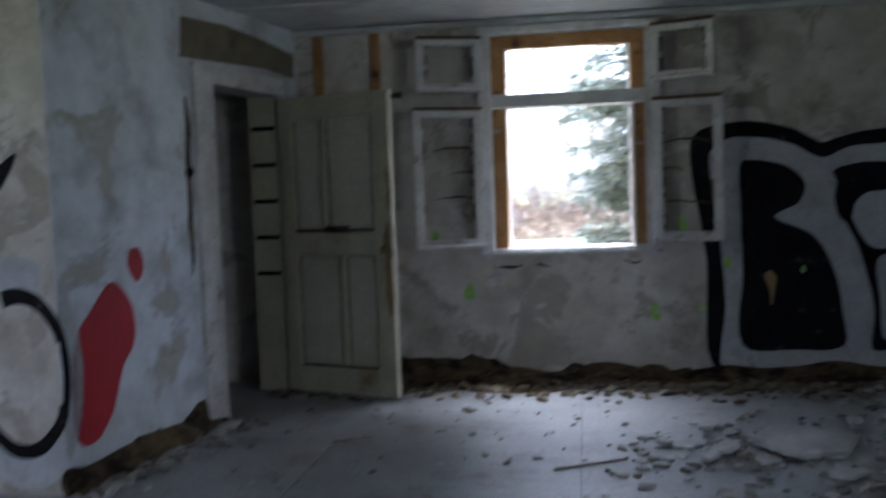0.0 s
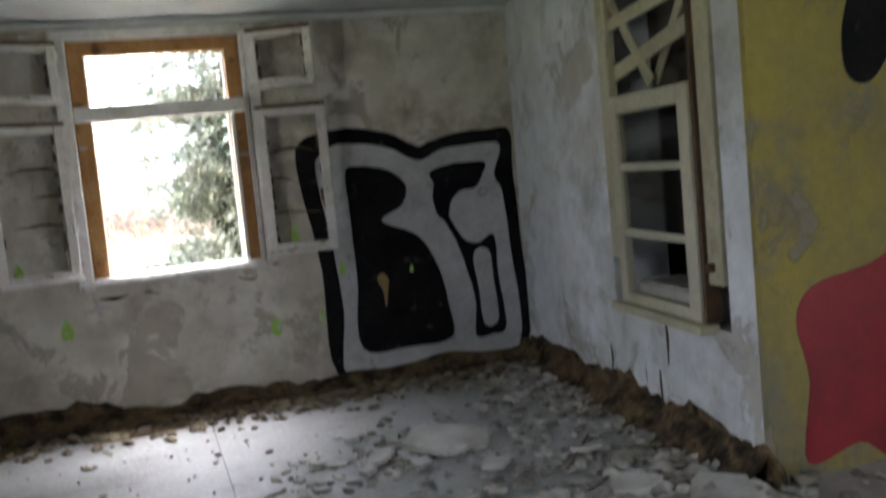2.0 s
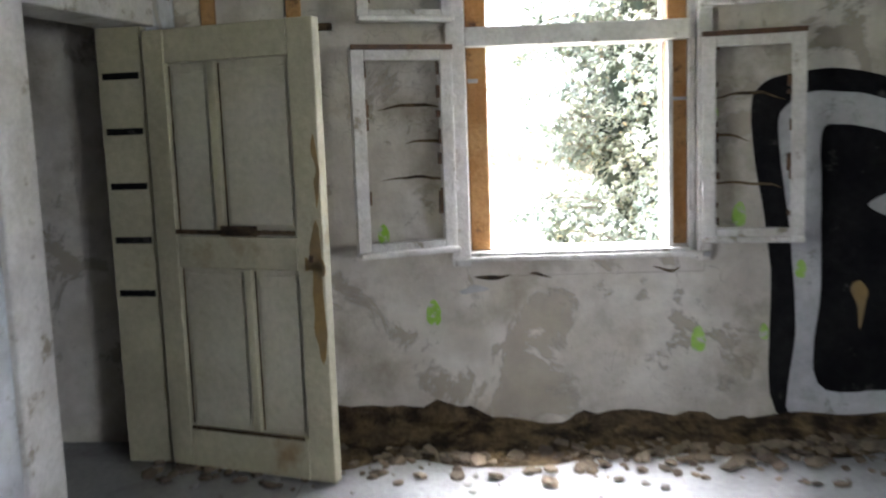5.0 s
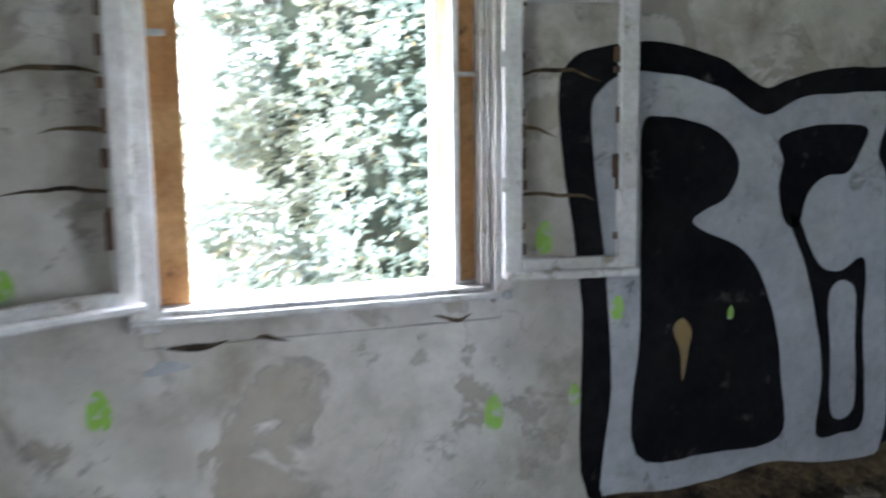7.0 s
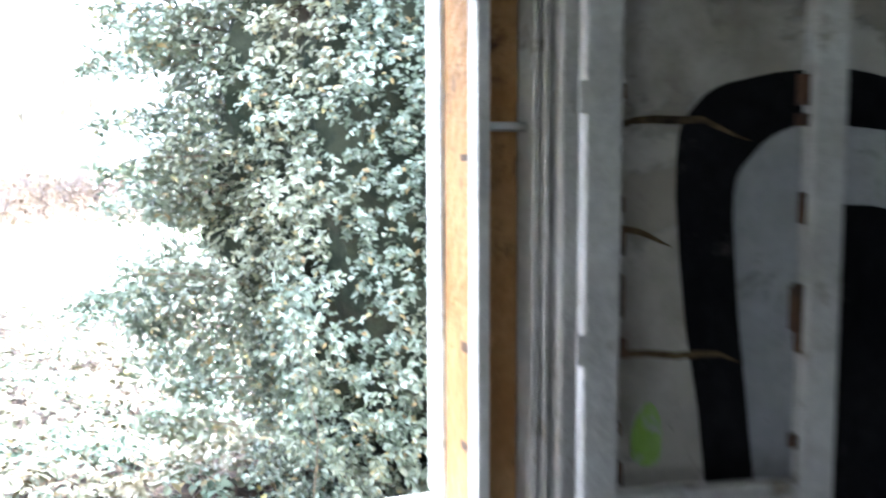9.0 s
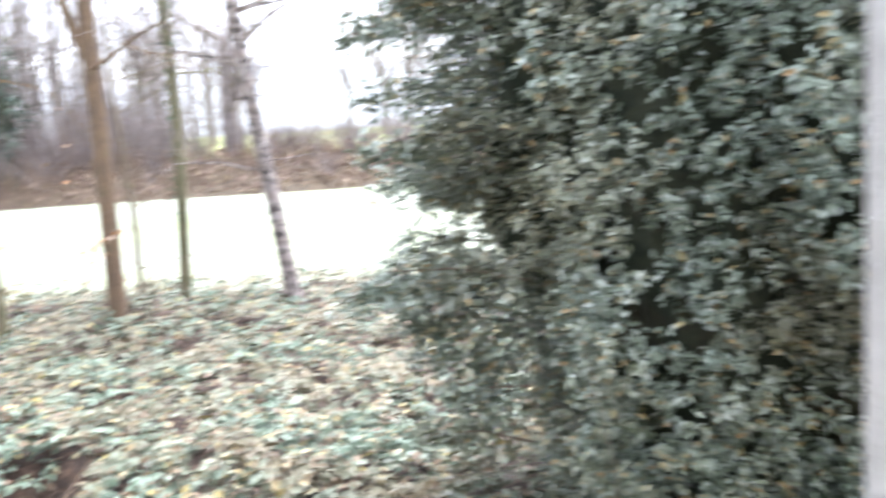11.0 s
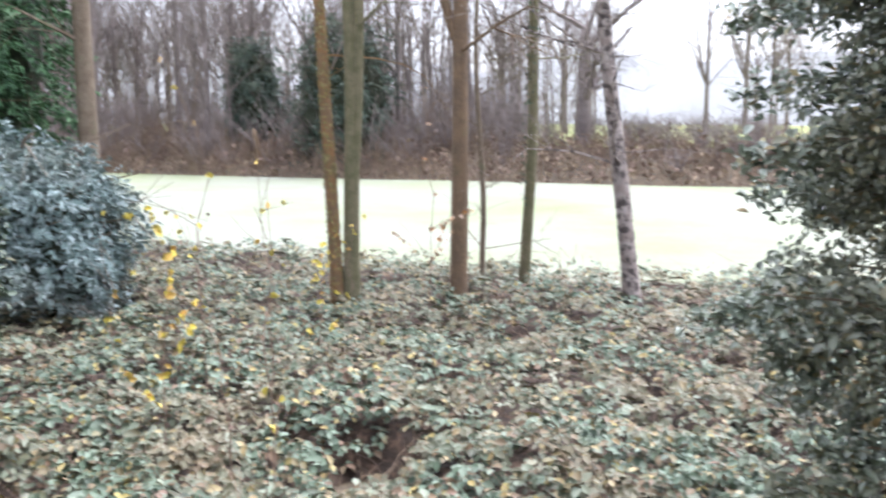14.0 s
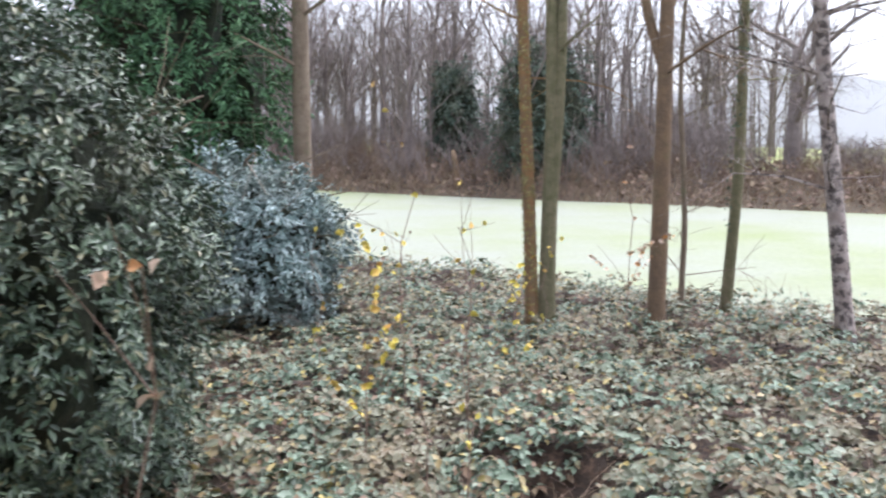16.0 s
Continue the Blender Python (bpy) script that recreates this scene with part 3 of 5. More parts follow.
timber("outer_stop", WHITEWOOD, (0.945, 0.958, 6.665, 6.74, 0.931, 2.32))
timber("casing", WHITEWOOD, (-0.085, 0.003, 6.455, 6.60, 0.86, 2.42))
timber("casing", WHITEWOOD, (1.047, 1.075, 6.50, 6.60, 0.86, 2.42))
timber("casing", WHITEWOOD, (1.077, 1.145, 6.455, 6.60, 0.86, 2.42))
timber("bead", WHITEWOOD, (1.040, 1.052, 6.485, 6.499, 0.925, 1.90), bevel=0.002)
timber("bead", WHITEWOOD, (1.058, 1.066, 6.475, 6.499, 0.925, 1.90), bevel=0.002)
timber("bead", WHITEWOOD, (0.950, 0.972, 6.505, 6.548, 0.925, 1.894), bevel=0.002)
timber("top_board", WHITEWOOD, (-0.085, 1.145, 6.44, 6.60, 2.392, 2.445))
timber("transom", WHITEWOOD, (0.004, 1.046, 6.46, 6.66, 1.895, 1.985), label="grimy grey transom bar")
timber("sill", WHITEWOOD, (-0.088, 1.148, 6.448, 6.66, 0.880, 0.905))
timber("outer_sill", WHITEWOOD, (-0.059, 1.119, 6.662, 6.95, 0.801, 0.84))
timber("apron", PLASTER, (-0.059, 1.119, 6.502, 6.66, 0.801, 0.879), label="plastered strip below the sill")
timber("bead", WHITEWOOD, (0.004, 1.046, 6.46, 6.52, 0.906, 0.923), bevel=0.003)
timber("bead", WHITEWOOD, (0.004, 1.046, 6.545, 6.66, 0.906, 0.930), bevel=0.003)
timber("latch", STEEL, (0.975, 1.045, 6.515, 6.549, 1.615, 1.63), bevel=0.003, label="bright iron latch")
timber("latch", STEEL, (0.01, 0.06, 6.515, 6.527, 1.73, 1.75), bevel=0.003, label="bright iron latch")
timber("hinge", STEEL, (1.10, 1.13, 6.43, 6.453, 0.88, 0.905), bevel=0.003, label="bright iron hinge")
for zz, ww in ((1.235, 0.018), (1.565, 0.012), (1.06, 0.015)):
    timber("hinge_scar", IRON, (0.9515, 0.9528, 6.555, 6.585, zz, zz + ww), bevel=0.0)


def casement(label, hinge, free, z0, z1, stile=0.062, drip=True):
    """An open sash: its hinge and free edge in plan, upright frame without glass."""
    h, f = Vector((*hinge, 0)), Vector((*free, 0))
    w = (f - h).length
    ob = thing("casement", label, "window sash", pose(h.x, h.y, z0, 0, 0, math.degrees(math.atan2(f.y - h.y, f.x - h.x))), "open sashes of the window")
    H = z1 - z0
    for x0 in (0.0, w - stile):
        part("stile", boxes((x0, x0 + stile, -0.019, 0.019, 0, H), bevel=0.004), WHITEWOOD, ob)
    for zz, t in ((0.001, stile * 1.05), (H - stile, stile)):
        part("rail", boxes((stile + 0.0005, w - stile - 0.0005, -0.018, 0.018, zz, zz + t - 0.002), bevel=0.004), WHITEWOOD, ob)
    side = -1 if f.x > h.x else 1
    if drip:
        part("drip_rail", boxes((0.0, w, min(side * 0.02, side * 0.055), max(side * 0.02, side * 0.055), 0.0, 0.028), bevel=0.007), WHITEWOOD, ob)
        part("drip_rail", boxes((0.0, w, min(side * 0.02, side * 0.032), max(side * 0.02, side * 0.032), H - 0.015, H + 0.008), bevel=0.003), IRON, ob, "dark weathered strip")
    random.seed(int(w * 1000 + z0 * 10))
    # Dark ragged bits along the stiles draw the shadow at their edges.
    bm = bmesh.new()
    for i in range(16):
        z = stile + (H - 2 * stile) * random.random()
        a = 0.008 + 0.012 * random.random()
        x = stile if i % 2 else w - stile - a
        box(bm, x, x + a, -0.006, 0.006, z, z + 0.02 + 0.05 * random.random())
    tagged(part("putty", bm, IRON, ob, "dark ragged bits standing in for edge shadow"), kind="stuff")
    for zz in (H * 0.3, H * 0.72):
        part("hinge", boxes((-0.012, 0.02, -0.026, -0.02 if side < 0 else 0.026, zz, zz + 0.05)), WHITEWOOD, ob)
    return ob


casement("open white window sash, glass gone, beside the door", (-0.06, 6.40), (-0.50, 6.19), 0.945, 1.895)
casement("open white window sash, glass gone, against the graffiti", (1.085, 6.405), (1.525, 6.315), 0.955, 1.905)
casement("small open white upper sash, glass gone", (-0.05, 6.40), (-0.47, 6.25), 2.005, 2.37, 0.055)
casement("small open white upper sash, swung wide", (1.085, 6.40), (1.47, 6.24), 2.02, 2.39, 0.055)


# ---- the door ----
def panel_door():
    hx, hy, fx, fy = -1.405, 6.17, -0.585, 5.885
    w = math.hypot(fx - hx, fy - hy)
    door = thing("door_1", "cream panelled wooden door standing wide open, paint worn", "door", pose(hx, hy, 0.012, 0, 0, math.degrees(math.atan2(fy - hy, fx - hx))), kind="structure")
    H = 1.985
    part("panel", boxes((0.02, w - 0.02, 0.0, 0.018, 0.02, H - 0.02)), DOORPANEL, door, "paler inset panel")
    for x0, x1 in ((0, 0.115), (w - 0.125, w)):
        part("stile", boxes((x0, x1, -0.028, 0.03, 0, H), bevel=0.004), DOORPAINT, door)
    for z0, z1 in ((0, 0.19), (0.93, 1.075), (H - 0.15, H)):
        part("rail", boxes((0.116, w - 0.126, -0.0275, 0.0295, z0 + 0.001, z1 - 0.001), bevel=0.004), DOORPAINT, door)
    part("muntin", boxes((0.335, 0.375, -0.026, 0.029, 1.076, H - 0.151), bevel=0.004), DOORPAINT, door)
    part("muntin", boxes((0.46, 0.50, -0.026, 0.029, 0.191, 0.929), bevel=0.004), DOORPAINT, door, "worn muntin")
    for x0, z0, z1 in ((0.117, 1.08, H - 0.16), (0.327, 1.08, H - 0.16), (0.378, 1.08, H - 0.16), (w - 0.134, 1.08, H - 0.16), (0.117, 0.2, 0.92), (0.452, 0.2, 0.92), (0.502, 0.2, 0.92), (w - 0.134, 0.2, 0.92)):
        part("groove", boxes((x0, x0 + 0.007, -0.0045, -0.001, z0, z1)), BARE, door, "dark groove line")
    part("panel_field", boxes((0.40, w - 0.15, -0.008, -0.001, 1.12, H - 0.19), bevel=0.003), DOORPANEL, door)
    part("panel_field", boxes((0.14, 0.31, -0.008, -0.001, 1.10, H - 0.19), bevel=0.003), DOORPANEL, door)
    part("panel_field", boxes((0.14, 0.435, -0.008, -0.001, 0.215, 0.905), bevel=0.003), DOORPANEL, door)
    part("panel_field", boxes((0.525, w - 0.15, -0.008, -0.001, 0.215, 0.905), bevel=0.003), DOORPANEL, door)
    part("moulding", boxes((0.12, w - 0.13, -0.042, -0.0285, 1.085, 1.105), bevel=0.003), BARE, door, "dark broken moulding")
    part("moulding", boxes((0.37, 0.56, -0.052, -0.0425, 1.08, 1.125), bevel=0.004), BARE, door, "dark broken moulding")
    part("moulding", boxes((0.13, w - 0.14, -0.034, -0.0285, 0.18, 0.196), bevel=0.003), BARE, door, "dark broken moulding")
    on = Matrix(((1, 0, 0, 0), (0, 0, -1, -0.028), (0, 1, 0, 0), (0, 0, 0, 1)))
    for z0, z1, wd in ((0.55, 1.12, 0.06), (1.2, 1.5, 0.03), (0.9, 1.0, 0.09)):
        paint("worn_patch", [(w - 0.01, z0), (w - wd, z0 + 0.1), (w - wd * 0.8, (z0 + z1) / 2), (w - wd * 1.1, z1 - 0.08), (w - 0.01, z1)], on, 0.002, OCHREPAINT, door, "brown bare wood", 4, 0.02)
    part("keyhole", boxes((w - 0.07, w - 0.05, -0.031, -0.0282, 0.97, 1.0)), IRON, door)


panel_door()


# ---- the broken inner window ----
def inner_window():
    ob = thing("inner_window", "small cream three-pane casement set in the broken wall", "inner window", EAST_TURN)
    y0, y1, z0, z1, x = 3.915, 4.755, 0.625, 1.70, X_EAST - 0.045
    for a, b in ((y0, y0 + 0.10), (y1 - 0.085, y1)):
        part("stile", boxes((x, x + 0.05, a, b, z0, z1), bevel=0.005), DOORPANEL, ob)
    for a, b in ((z0, z0 + 0.06), (z1 - 0.09, z1)):
        part("rail", boxes((x + 0.001, x + 0.049, y0 + 0.1005, y1 - 0.0855, a + 0.001, b - 0.001), bevel=0.004), DOORPANEL, ob)
    for zz in (1.335, 0.995):
        part("glazing_bar", boxes((x + 0.006, x + 0.044, y0 + 0.1005, y1 - 0.0855, zz - 0.018, zz + 0.018), bevel=0.004), DOORPANEL, ob)
    glass = bpy.data.materials.new("dusty_glass")
    glass.use_nodes = True
    g = glass.node_tree.nodes["Principled BSDF"]
    g.inputs["Transmission Weight"].default_value, g.inputs["Roughness"].default_value, g.inputs["Base Color"].default_value = 1.0, 0.06, (0.75, 0.75, 0.7, 1)
    for a, b in ((1.355, 1.60), (1.015, 1.315)):
        p = part("pane", boxes((x + 0.022, x + 0.025, y0 + 0.1, y1 - 0.085, a, b)), glass, ob, "dusty glass pane")
        p.visible_shadow = False
    part("sill", boxes((x - 0.05, x + 0.06, y0 - 0.06, y1 + 0.04, z0 - 0.045, z0 - 0.002), bevel=0.006), DOORPAINT, ob, "dirty sill board")
    part("post", boxes((X_EAST - 0.012, X_EAST + 0.05, y0 - 0.15, y0 - 0.03, 0.80, 2.31), bevel=0.006), DOORPAINT, ob, "yellowed post")
    part("gap", boxes((X_EAST - 0.03, X_EAST + 0.05, y0 - 0.028, y0 - 0.003, 0.625, 2.31)), IRON, ob, "dark joint")
    part("post", boxes((X_EAST - 0.008, X_EAST + 0.05, y1 + 0.06, y1 + 0.17, 0.84, 2.31), bevel=0.006), DOORPAINT, ob, "yellowed post")
    part("hook", boxes((X_EAST - 0.05, X_EAST - 0.0125, y0 - 0.10, y0 - 0.07, 0.86, 0.90), bevel=0.006), IRON, ob)


inner_window()
for a, b, r in (((2.74, 3.88, 1.98), (2.76, 4.86, 1.82), 0.04), ((2.76, 3.85, 2.16), (2.74, 4.83, 2.08), 0.035), ((2.75, 4.38, 1.74), (2.75, 4.85, 2.28), 0.035), ((2.78, 3.93, 2.28), (2.80, 4.43, 1.75), 0.03)):
    d = Vector(b) - Vector(a)
    bm = boxes((0, d.length, -0.008, 0.008, -r, r), bevel=0.003)
    lath = tagged(part("broken_board", bm, DOORPAINT), "broken grey board hanging in the wall opening", "board", "broken boards")
    lath.matrix_world = EAST_TURN @ Matrix.Translation(a) @ d.to_track_quat("X", "Z").to_matrix().to_4x4()
tagged(part("backing", boxes((3.02, 3.04, 3.75, 4.92, 1.72, 2.31)), DARKROOM), "boarding behind the broken boards, darkened for shade", "boarding", kind="structure").matrix_world = EAST_TURN
bm = boxes((2.74, 3.0, 4.03, 4.68, 0.601, 0.74), bevel=0.02)
tagged(part("plaster_heap", bm, SLAB), "pale fallen plaster lying on the inner sill", "plaster heap").matrix_world = EAST_TURN
mask = part("wall_stain", boxes((3.895, 3.8985, 3.9, 5.0, 0.9, 1.9)), PLASTER_YELLOW, wall_inner, "yellow painted patch")


# ---- rubble ----
def stone(rng, r, flat=0.6):
    bm = bmesh.new()
    bmesh.ops.create_icosphere(bm, subdivisions=1, radius=r)
    for v in bm.verts:
        v.co *= 0.7 + 0.6 * rng.random()
        v.co.z *= flat
    return bm


def scatter(name, label, mat, spots, seed, category="rubble"):
    """spots: (x, y, z, radius). One heap of many small stones."""
    rng = random.Random(seed)
    verts, faces = [], []
    shapes = []
    for k in range(8):
        bm = stone(rng, 1.0, 0.45)
        bm.verts.index_update()
        shapes.append(([v.co.copy() for v in bm.verts], [[v.index for v in f.verts] for f in bm.faces]))
        bm.free()
    for x, y, z, r in spots:
        vs, fs = shapes[rng.randrange(8)]
        m = pose(x, y, z + r * 0.3, rng.uniform(-20, 20), rng.uniform(-20, 20), rng.uniform(0, 360))
        base = len(verts)
        verts += [m @ (v * r) for v in vs]
        faces += [[base + i for i in f] for f in fs]
    return tagged(mesh_of(name, verts, faces, mat), label, category, kind="stuff")


rng = random.Random(5)
spots = [(rng.uniform(-1.5, 2.6), 6.45 - abs(rng.gauss(0, 0.22)), 0.0, rng.uniform(0.008, 0.045)) for _ in range(1100)]
scatter("earth_rubble", "dark earthy rubble heaped along the foot of the wall", DARKRUBBLE, spots, 1)
spots = [(2.60 + 0.087 * (y - 3.5) - abs(rng.gauss(0, 0.2)), y, 0.0, rng.uniform(0.008, 0.045)) for y in [rng.uniform(3.3, 6.3) for _ in range(500)]]
spots += [(rng.gauss(2.35, 0.3), rng.gauss(3.4, 0.35), 0.0, rng.uniform(0.01, 0.06)) for _ in range(220)]
spots += [(-1.68 + (y - 3.9) * 0.15 + abs(rng.gauss(0, 0.09)), y, 0.0, rng.uniform(0.01, 0.045)) for y in [rng.uniform(3.9, 5.3) for _ in range(160)]]
scatter("plaster_rubble", "grey plaster rubble along the side walls", RUBBLE, spots, 2)
spots = [(rng.uniform(-1.4, 2.5), rng.uniform(2.2, 6.1), 0.0, rng.choice((0.006, 0.01, 0.014, 0.022))) for _ in range(170)]
spots += [(rng.gauss(1.6, 0.35), rng.gauss(4.75, 0.35), 0.0, rng.uniform(0.006, 0.03)) for _ in range(110)]
scatter("floor_crumbs", "small dark crumbs and plaster chips on the floor", RUBBLE, spots, 3)


def chips(name, label, mat, spots, seed):
    """spots: (x, y, radius). Flat angular flakes of plaster lying on the floor."""
    rng = random.Random(seed)
    verts, faces = [], []
    for x, y, r in spots:
        k = rng.randint(4, 7)
        m = pose(x, y, 0.002 + r * 0.10, rng.uniform(-9, 9), rng.uniform(-9, 9), rng.uniform(0, 360))
        ring = [(r * rng.uniform(0.6, 1.2) * math.cos(6.283 * i / k), 0.75 * r * rng.uniform(0.6, 1.2) * math.sin(6.283 * i / k)) for i in range(k)]
        t, q = rng.uniform(0.004, 0.014), len(verts)
        verts += [m @ Vector((u, v, 0)) for u, v in ring] + [m @ Vector((u * 0.93, v * 0.93, t)) for u, v in ring]
        faces.append(tuple(q + k + i for i in range(k)))
        faces += [(q + i, q + (i + 1) % k, q + k + (i + 1) % k, q + k + i) for i in range(k)]
    return tagged(mesh_of(name, verts, faces, mat), label, "rubble", kind="stuff")


spots = [(rng.gauss(1.75, 0.42), rng.gauss(3.55, 0.36), rng.uniform(0.012, 0.055)) for _ in range(420)]
spots += [(rng.gauss(1.35, 0.30), rng.gauss(4.65, 0.22), rng.uniform(0.010, 0.045)) for _ in range(110)]
spots += [(rng.uniform(2.0, 2.6), rng.uniform(3.1, 6.0), rng.uniform(0.012, 0.06)) for _ in range(150)]
spots += [(rng.uniform(-1.2, 2.3), rng.uniform(2.6, 6.0), rng.uniform(0.008, 0.028)) for _ in range(90)]
chips("plaster_chips", "pale broken plaster flakes strewn on the dusty floor", RUBBLE, spots, 8)


def drift(name, label, a, b, out, h, depth, seed, mat):
    """A low bank of dirt at the foot of a wall from a to b, out: away from the wall."""
    a, b, out = Vector(a), Vector(b), Vector(out)
    n, k = 60, 7
    verts, faces = [], []
    for i in range(n + 1):
        p = a.lerp(b, i / n)
        for j in range(k + 1):
            s = j / k
            w = noise.noise(Vector((p.x * 3, p.y * 3, seed + s * 1.5)))
            d = depth * (1 + 0.35 * w) * s
            verts.append(p + out * d + Vector((0, 0, max(-0.004, h * (1 - s) ** 1.6 * (1 + 0.7 * w) - 0.004 * (j == k)))))
    for i in range(n):
        for j in range(k):
            q = i * (k + 1) + j
            faces.append((q, q + 1, q + k + 2, q + k + 1))
    ob = tagged(mesh_of(name, verts, faces, mat, None, True), label, "dirt", kind="stuff")
    me = ob.data
    me.flip_normals()
    return ob


drift("dirt_bank", "dark loam fallen along the foot of the window wall", (-1.4, 6.497, 0), (2.88, 6.497, 0), (0, -1, 0), 0.09, 0.40, 1, BARE)
drift("dirt_bank", "loam and reed fallen along the pale wall", (2.895, 6.45, 0), (2.64, 3.50, 0), (-1, 0, 0), 0.13, 0.22, 4, BARE)
drift("dirt_bank", "loam fallen along the limewashed wall", (-1.75, 3.9, 0), (-1.57, 5.3, 0), (1, -0.1, 0), 0.12, 0.14, 7, BARE)


def broken_slab(name, label, cx, cy, r, tilt, seed, thick=0.03):
    rng = random.Random(seed)
    bm = bmesh.new()
    ring = [(r * rng.uniform(0.65, 1.25) * math.cos(a), 0.75 * r * rng.uniform(0.65, 1.2) * math.sin(a)) for a in [2 * math.pi * (i + rng.uniform(-0.25, 0.25)) / 7 for i in range(7)]]
    top = [bm.verts.new((x, y, thick)) for x, y in ring]
    low = [bm.verts.new((x * 0.96, y * 0.96, 0)) for x, y in ring]
    bm.faces.new(top)
    bm.faces.new(low[::-1])
    for i in range(7):
        bm.faces.new((top[i], low[i], low[(i + 1) % 7], top[(i + 1) % 7]))
    bmesh.ops.bevel(bm, geom=list(bm.edges), offset=0.005, segments=1, affect="EDGES")
    bmesh.ops.recalc_face_normals(bm, faces=list(bm.faces))
    ob = tagged(part(name, bm, SLAB), label, "plaster slab", "fallen slabs")
    ob.matrix_world = pose(cx, cy, 0.012 + 0.5 * r * math.sin(radians(abs(tilt))) * 0.5, tilt, tilt * 0.6, rng.uniform(0, 360))
    return ob


broken_slab("plaster_slab", "large pale slab of fallen plaster on the floor", 1.66, 4.80, 0.27, 5, 3, 0.04)
for cx, cy, r, s in ((1.3, 4.75, 0.10, 4), (1.45, 4.55, 0.08, 5), (1.20, 4.60, 0.06, 6), (1.0, 4.85, 0.05, 7), (1.75, 4.35, 0.10, 8), (2.4, 3.5, 0.2, 9), (2.15, 3.75, 0.14, 10), (1.55, 3.75, 0.22, 11), (2.2, 4.3, 0.07, 12), (2.05, 5.3, 0.06, 13), (-1.45, 5.15, 0.09, 14), (1.25, 5.15, 0.05, 15)):
    broken_slab("plaster_slab", "broken piece of pale plaster on the dusty floor", cx, cy, r, 6, s, 0.025)
def stick(a, b, r, mat, label):
    verts, faces = [], []
    a, b = Vector(a), Vector(b)
    pts = [a.lerp(b, i / 5) + Vector((0.02 * noise.noise(Vector((i, a.x, a.y))), 0.02 * noise.noise(Vector((i, 7, a.y))), 0)) for i in range(6)]
    tube(verts, faces, pts, [r * (1 - 0.4 * i / 5) for i in range(6)], 5)
    return tagged(mesh_of("stick", verts, faces, mat), label, "stick", "sticks on the floor")
stick((0.45, 4.40, 0.012), (0.80, 4.60, 0.010), 0.007, BARK, "thin dark stick lying on the dusty floor")
stick((1.05, 3.95, 0.012), (1.30, 4.02, 0.014), 0.010, BARK, "dark splinter of wood on the floor")
stick((2.0, 4.1, 0.015), (2.35, 4.55, 0.012), 0.010, BARK, "dark splinter of wood on the floor")
stick((-0.75, 4.85, 0.01), (-0.55, 4.95, 0.01), 0.008, BARK, "dark splinter of wood on the floor")
for y, z in ((4.35, 0.16), (4.95, 0.14), (4.6, 0.18)):
    stick((2.65 + 0.087 * (y - 3.5), y, 0.01), (2.66 + 0.087 * (y - 3.5), y + 0.03, z + 0.2), 0.009, BARK, "broken reed stem standing at the wall")


# ---- outdoors: ground, pond, plants ----
def ground_height(x, y):
    h = -1.75 + 0.12 * noise.noise(Vector((x * 0.25, y * 0.25, 0)))
    bank = 24.5 + 1.2 * noise.noise(Vector((x * 0.15, 3, 0)))
    if y > bank:
        h -= min(1.0, (y - bank) * 0.7)
    far = 55.0 + 1.5 * noise.noise(Vector((x * 0.08, 9, 0)))
    if y > far - 2:
        h = min(-0.15, -2.5 + (y - far + 2) * 0.30) + 0.25 * noise.noise(Vector((x * 0.1, y * 0.1, 2)))
    if y > 66:
        h += (y - 66) * 0.012
    return h


def rows_of(stops):
    out = []
    for a, b, s in stops:
        out += list(np.arange(a, b, s))
    return out


ys = rows_of(((-2.6, 6, 1.4), (6, 9, 0.75), (9, 28, 0.5), (28, 52, 3), (52, 68, 0.8), (68, 200, 12), (200, 2001, 300)))
xs = rows_of(((-900, -120, 130), (-120, -24, 6), (-24, 14, 0.8), (14, 120, 6), (120, 901, 130)))
verts = [(x, y, ground_height(x, y)) for y in ys for x in xs]
nx = len(xs)
faces = [(j * nx + i, j * nx + i + 1, (j + 1) * nx + i + 1, (j + 1) * nx + i) for j in range(len(ys) - 1) for i in range(nx - 1)]
ground = tagged(mesh_of("ground", verts, faces, EARTH, None, True), "leaf-littered earth bank and misty meadow", "ground", kind="structure")
ground.data.materials.append(FIELD)
ground.data.polygons.foreach_set("material_index", [1 if verts[f[0]][1] > 61 else 0 for f in faces])
pond = tagged(part("pond", boxes((-140, 140, 23.0, 60, -2.2, -1.85)), POND), "still pond covered with pale green duckweed", "pond", kind="structure")
tagged(part("ground_behind", boxes((-900, 900, -900, -2.7, -2.4, -1.75)), FIELD), "grassy ground behind the house", "ground", kind="structure")
tagged(part("roof", boxes((-5.2, 5.9, -3.0, 6.95, 2.72, 2.95), bevel=0.03), BARK), "plain dark roof slab over the house", "roof", kind="structure")


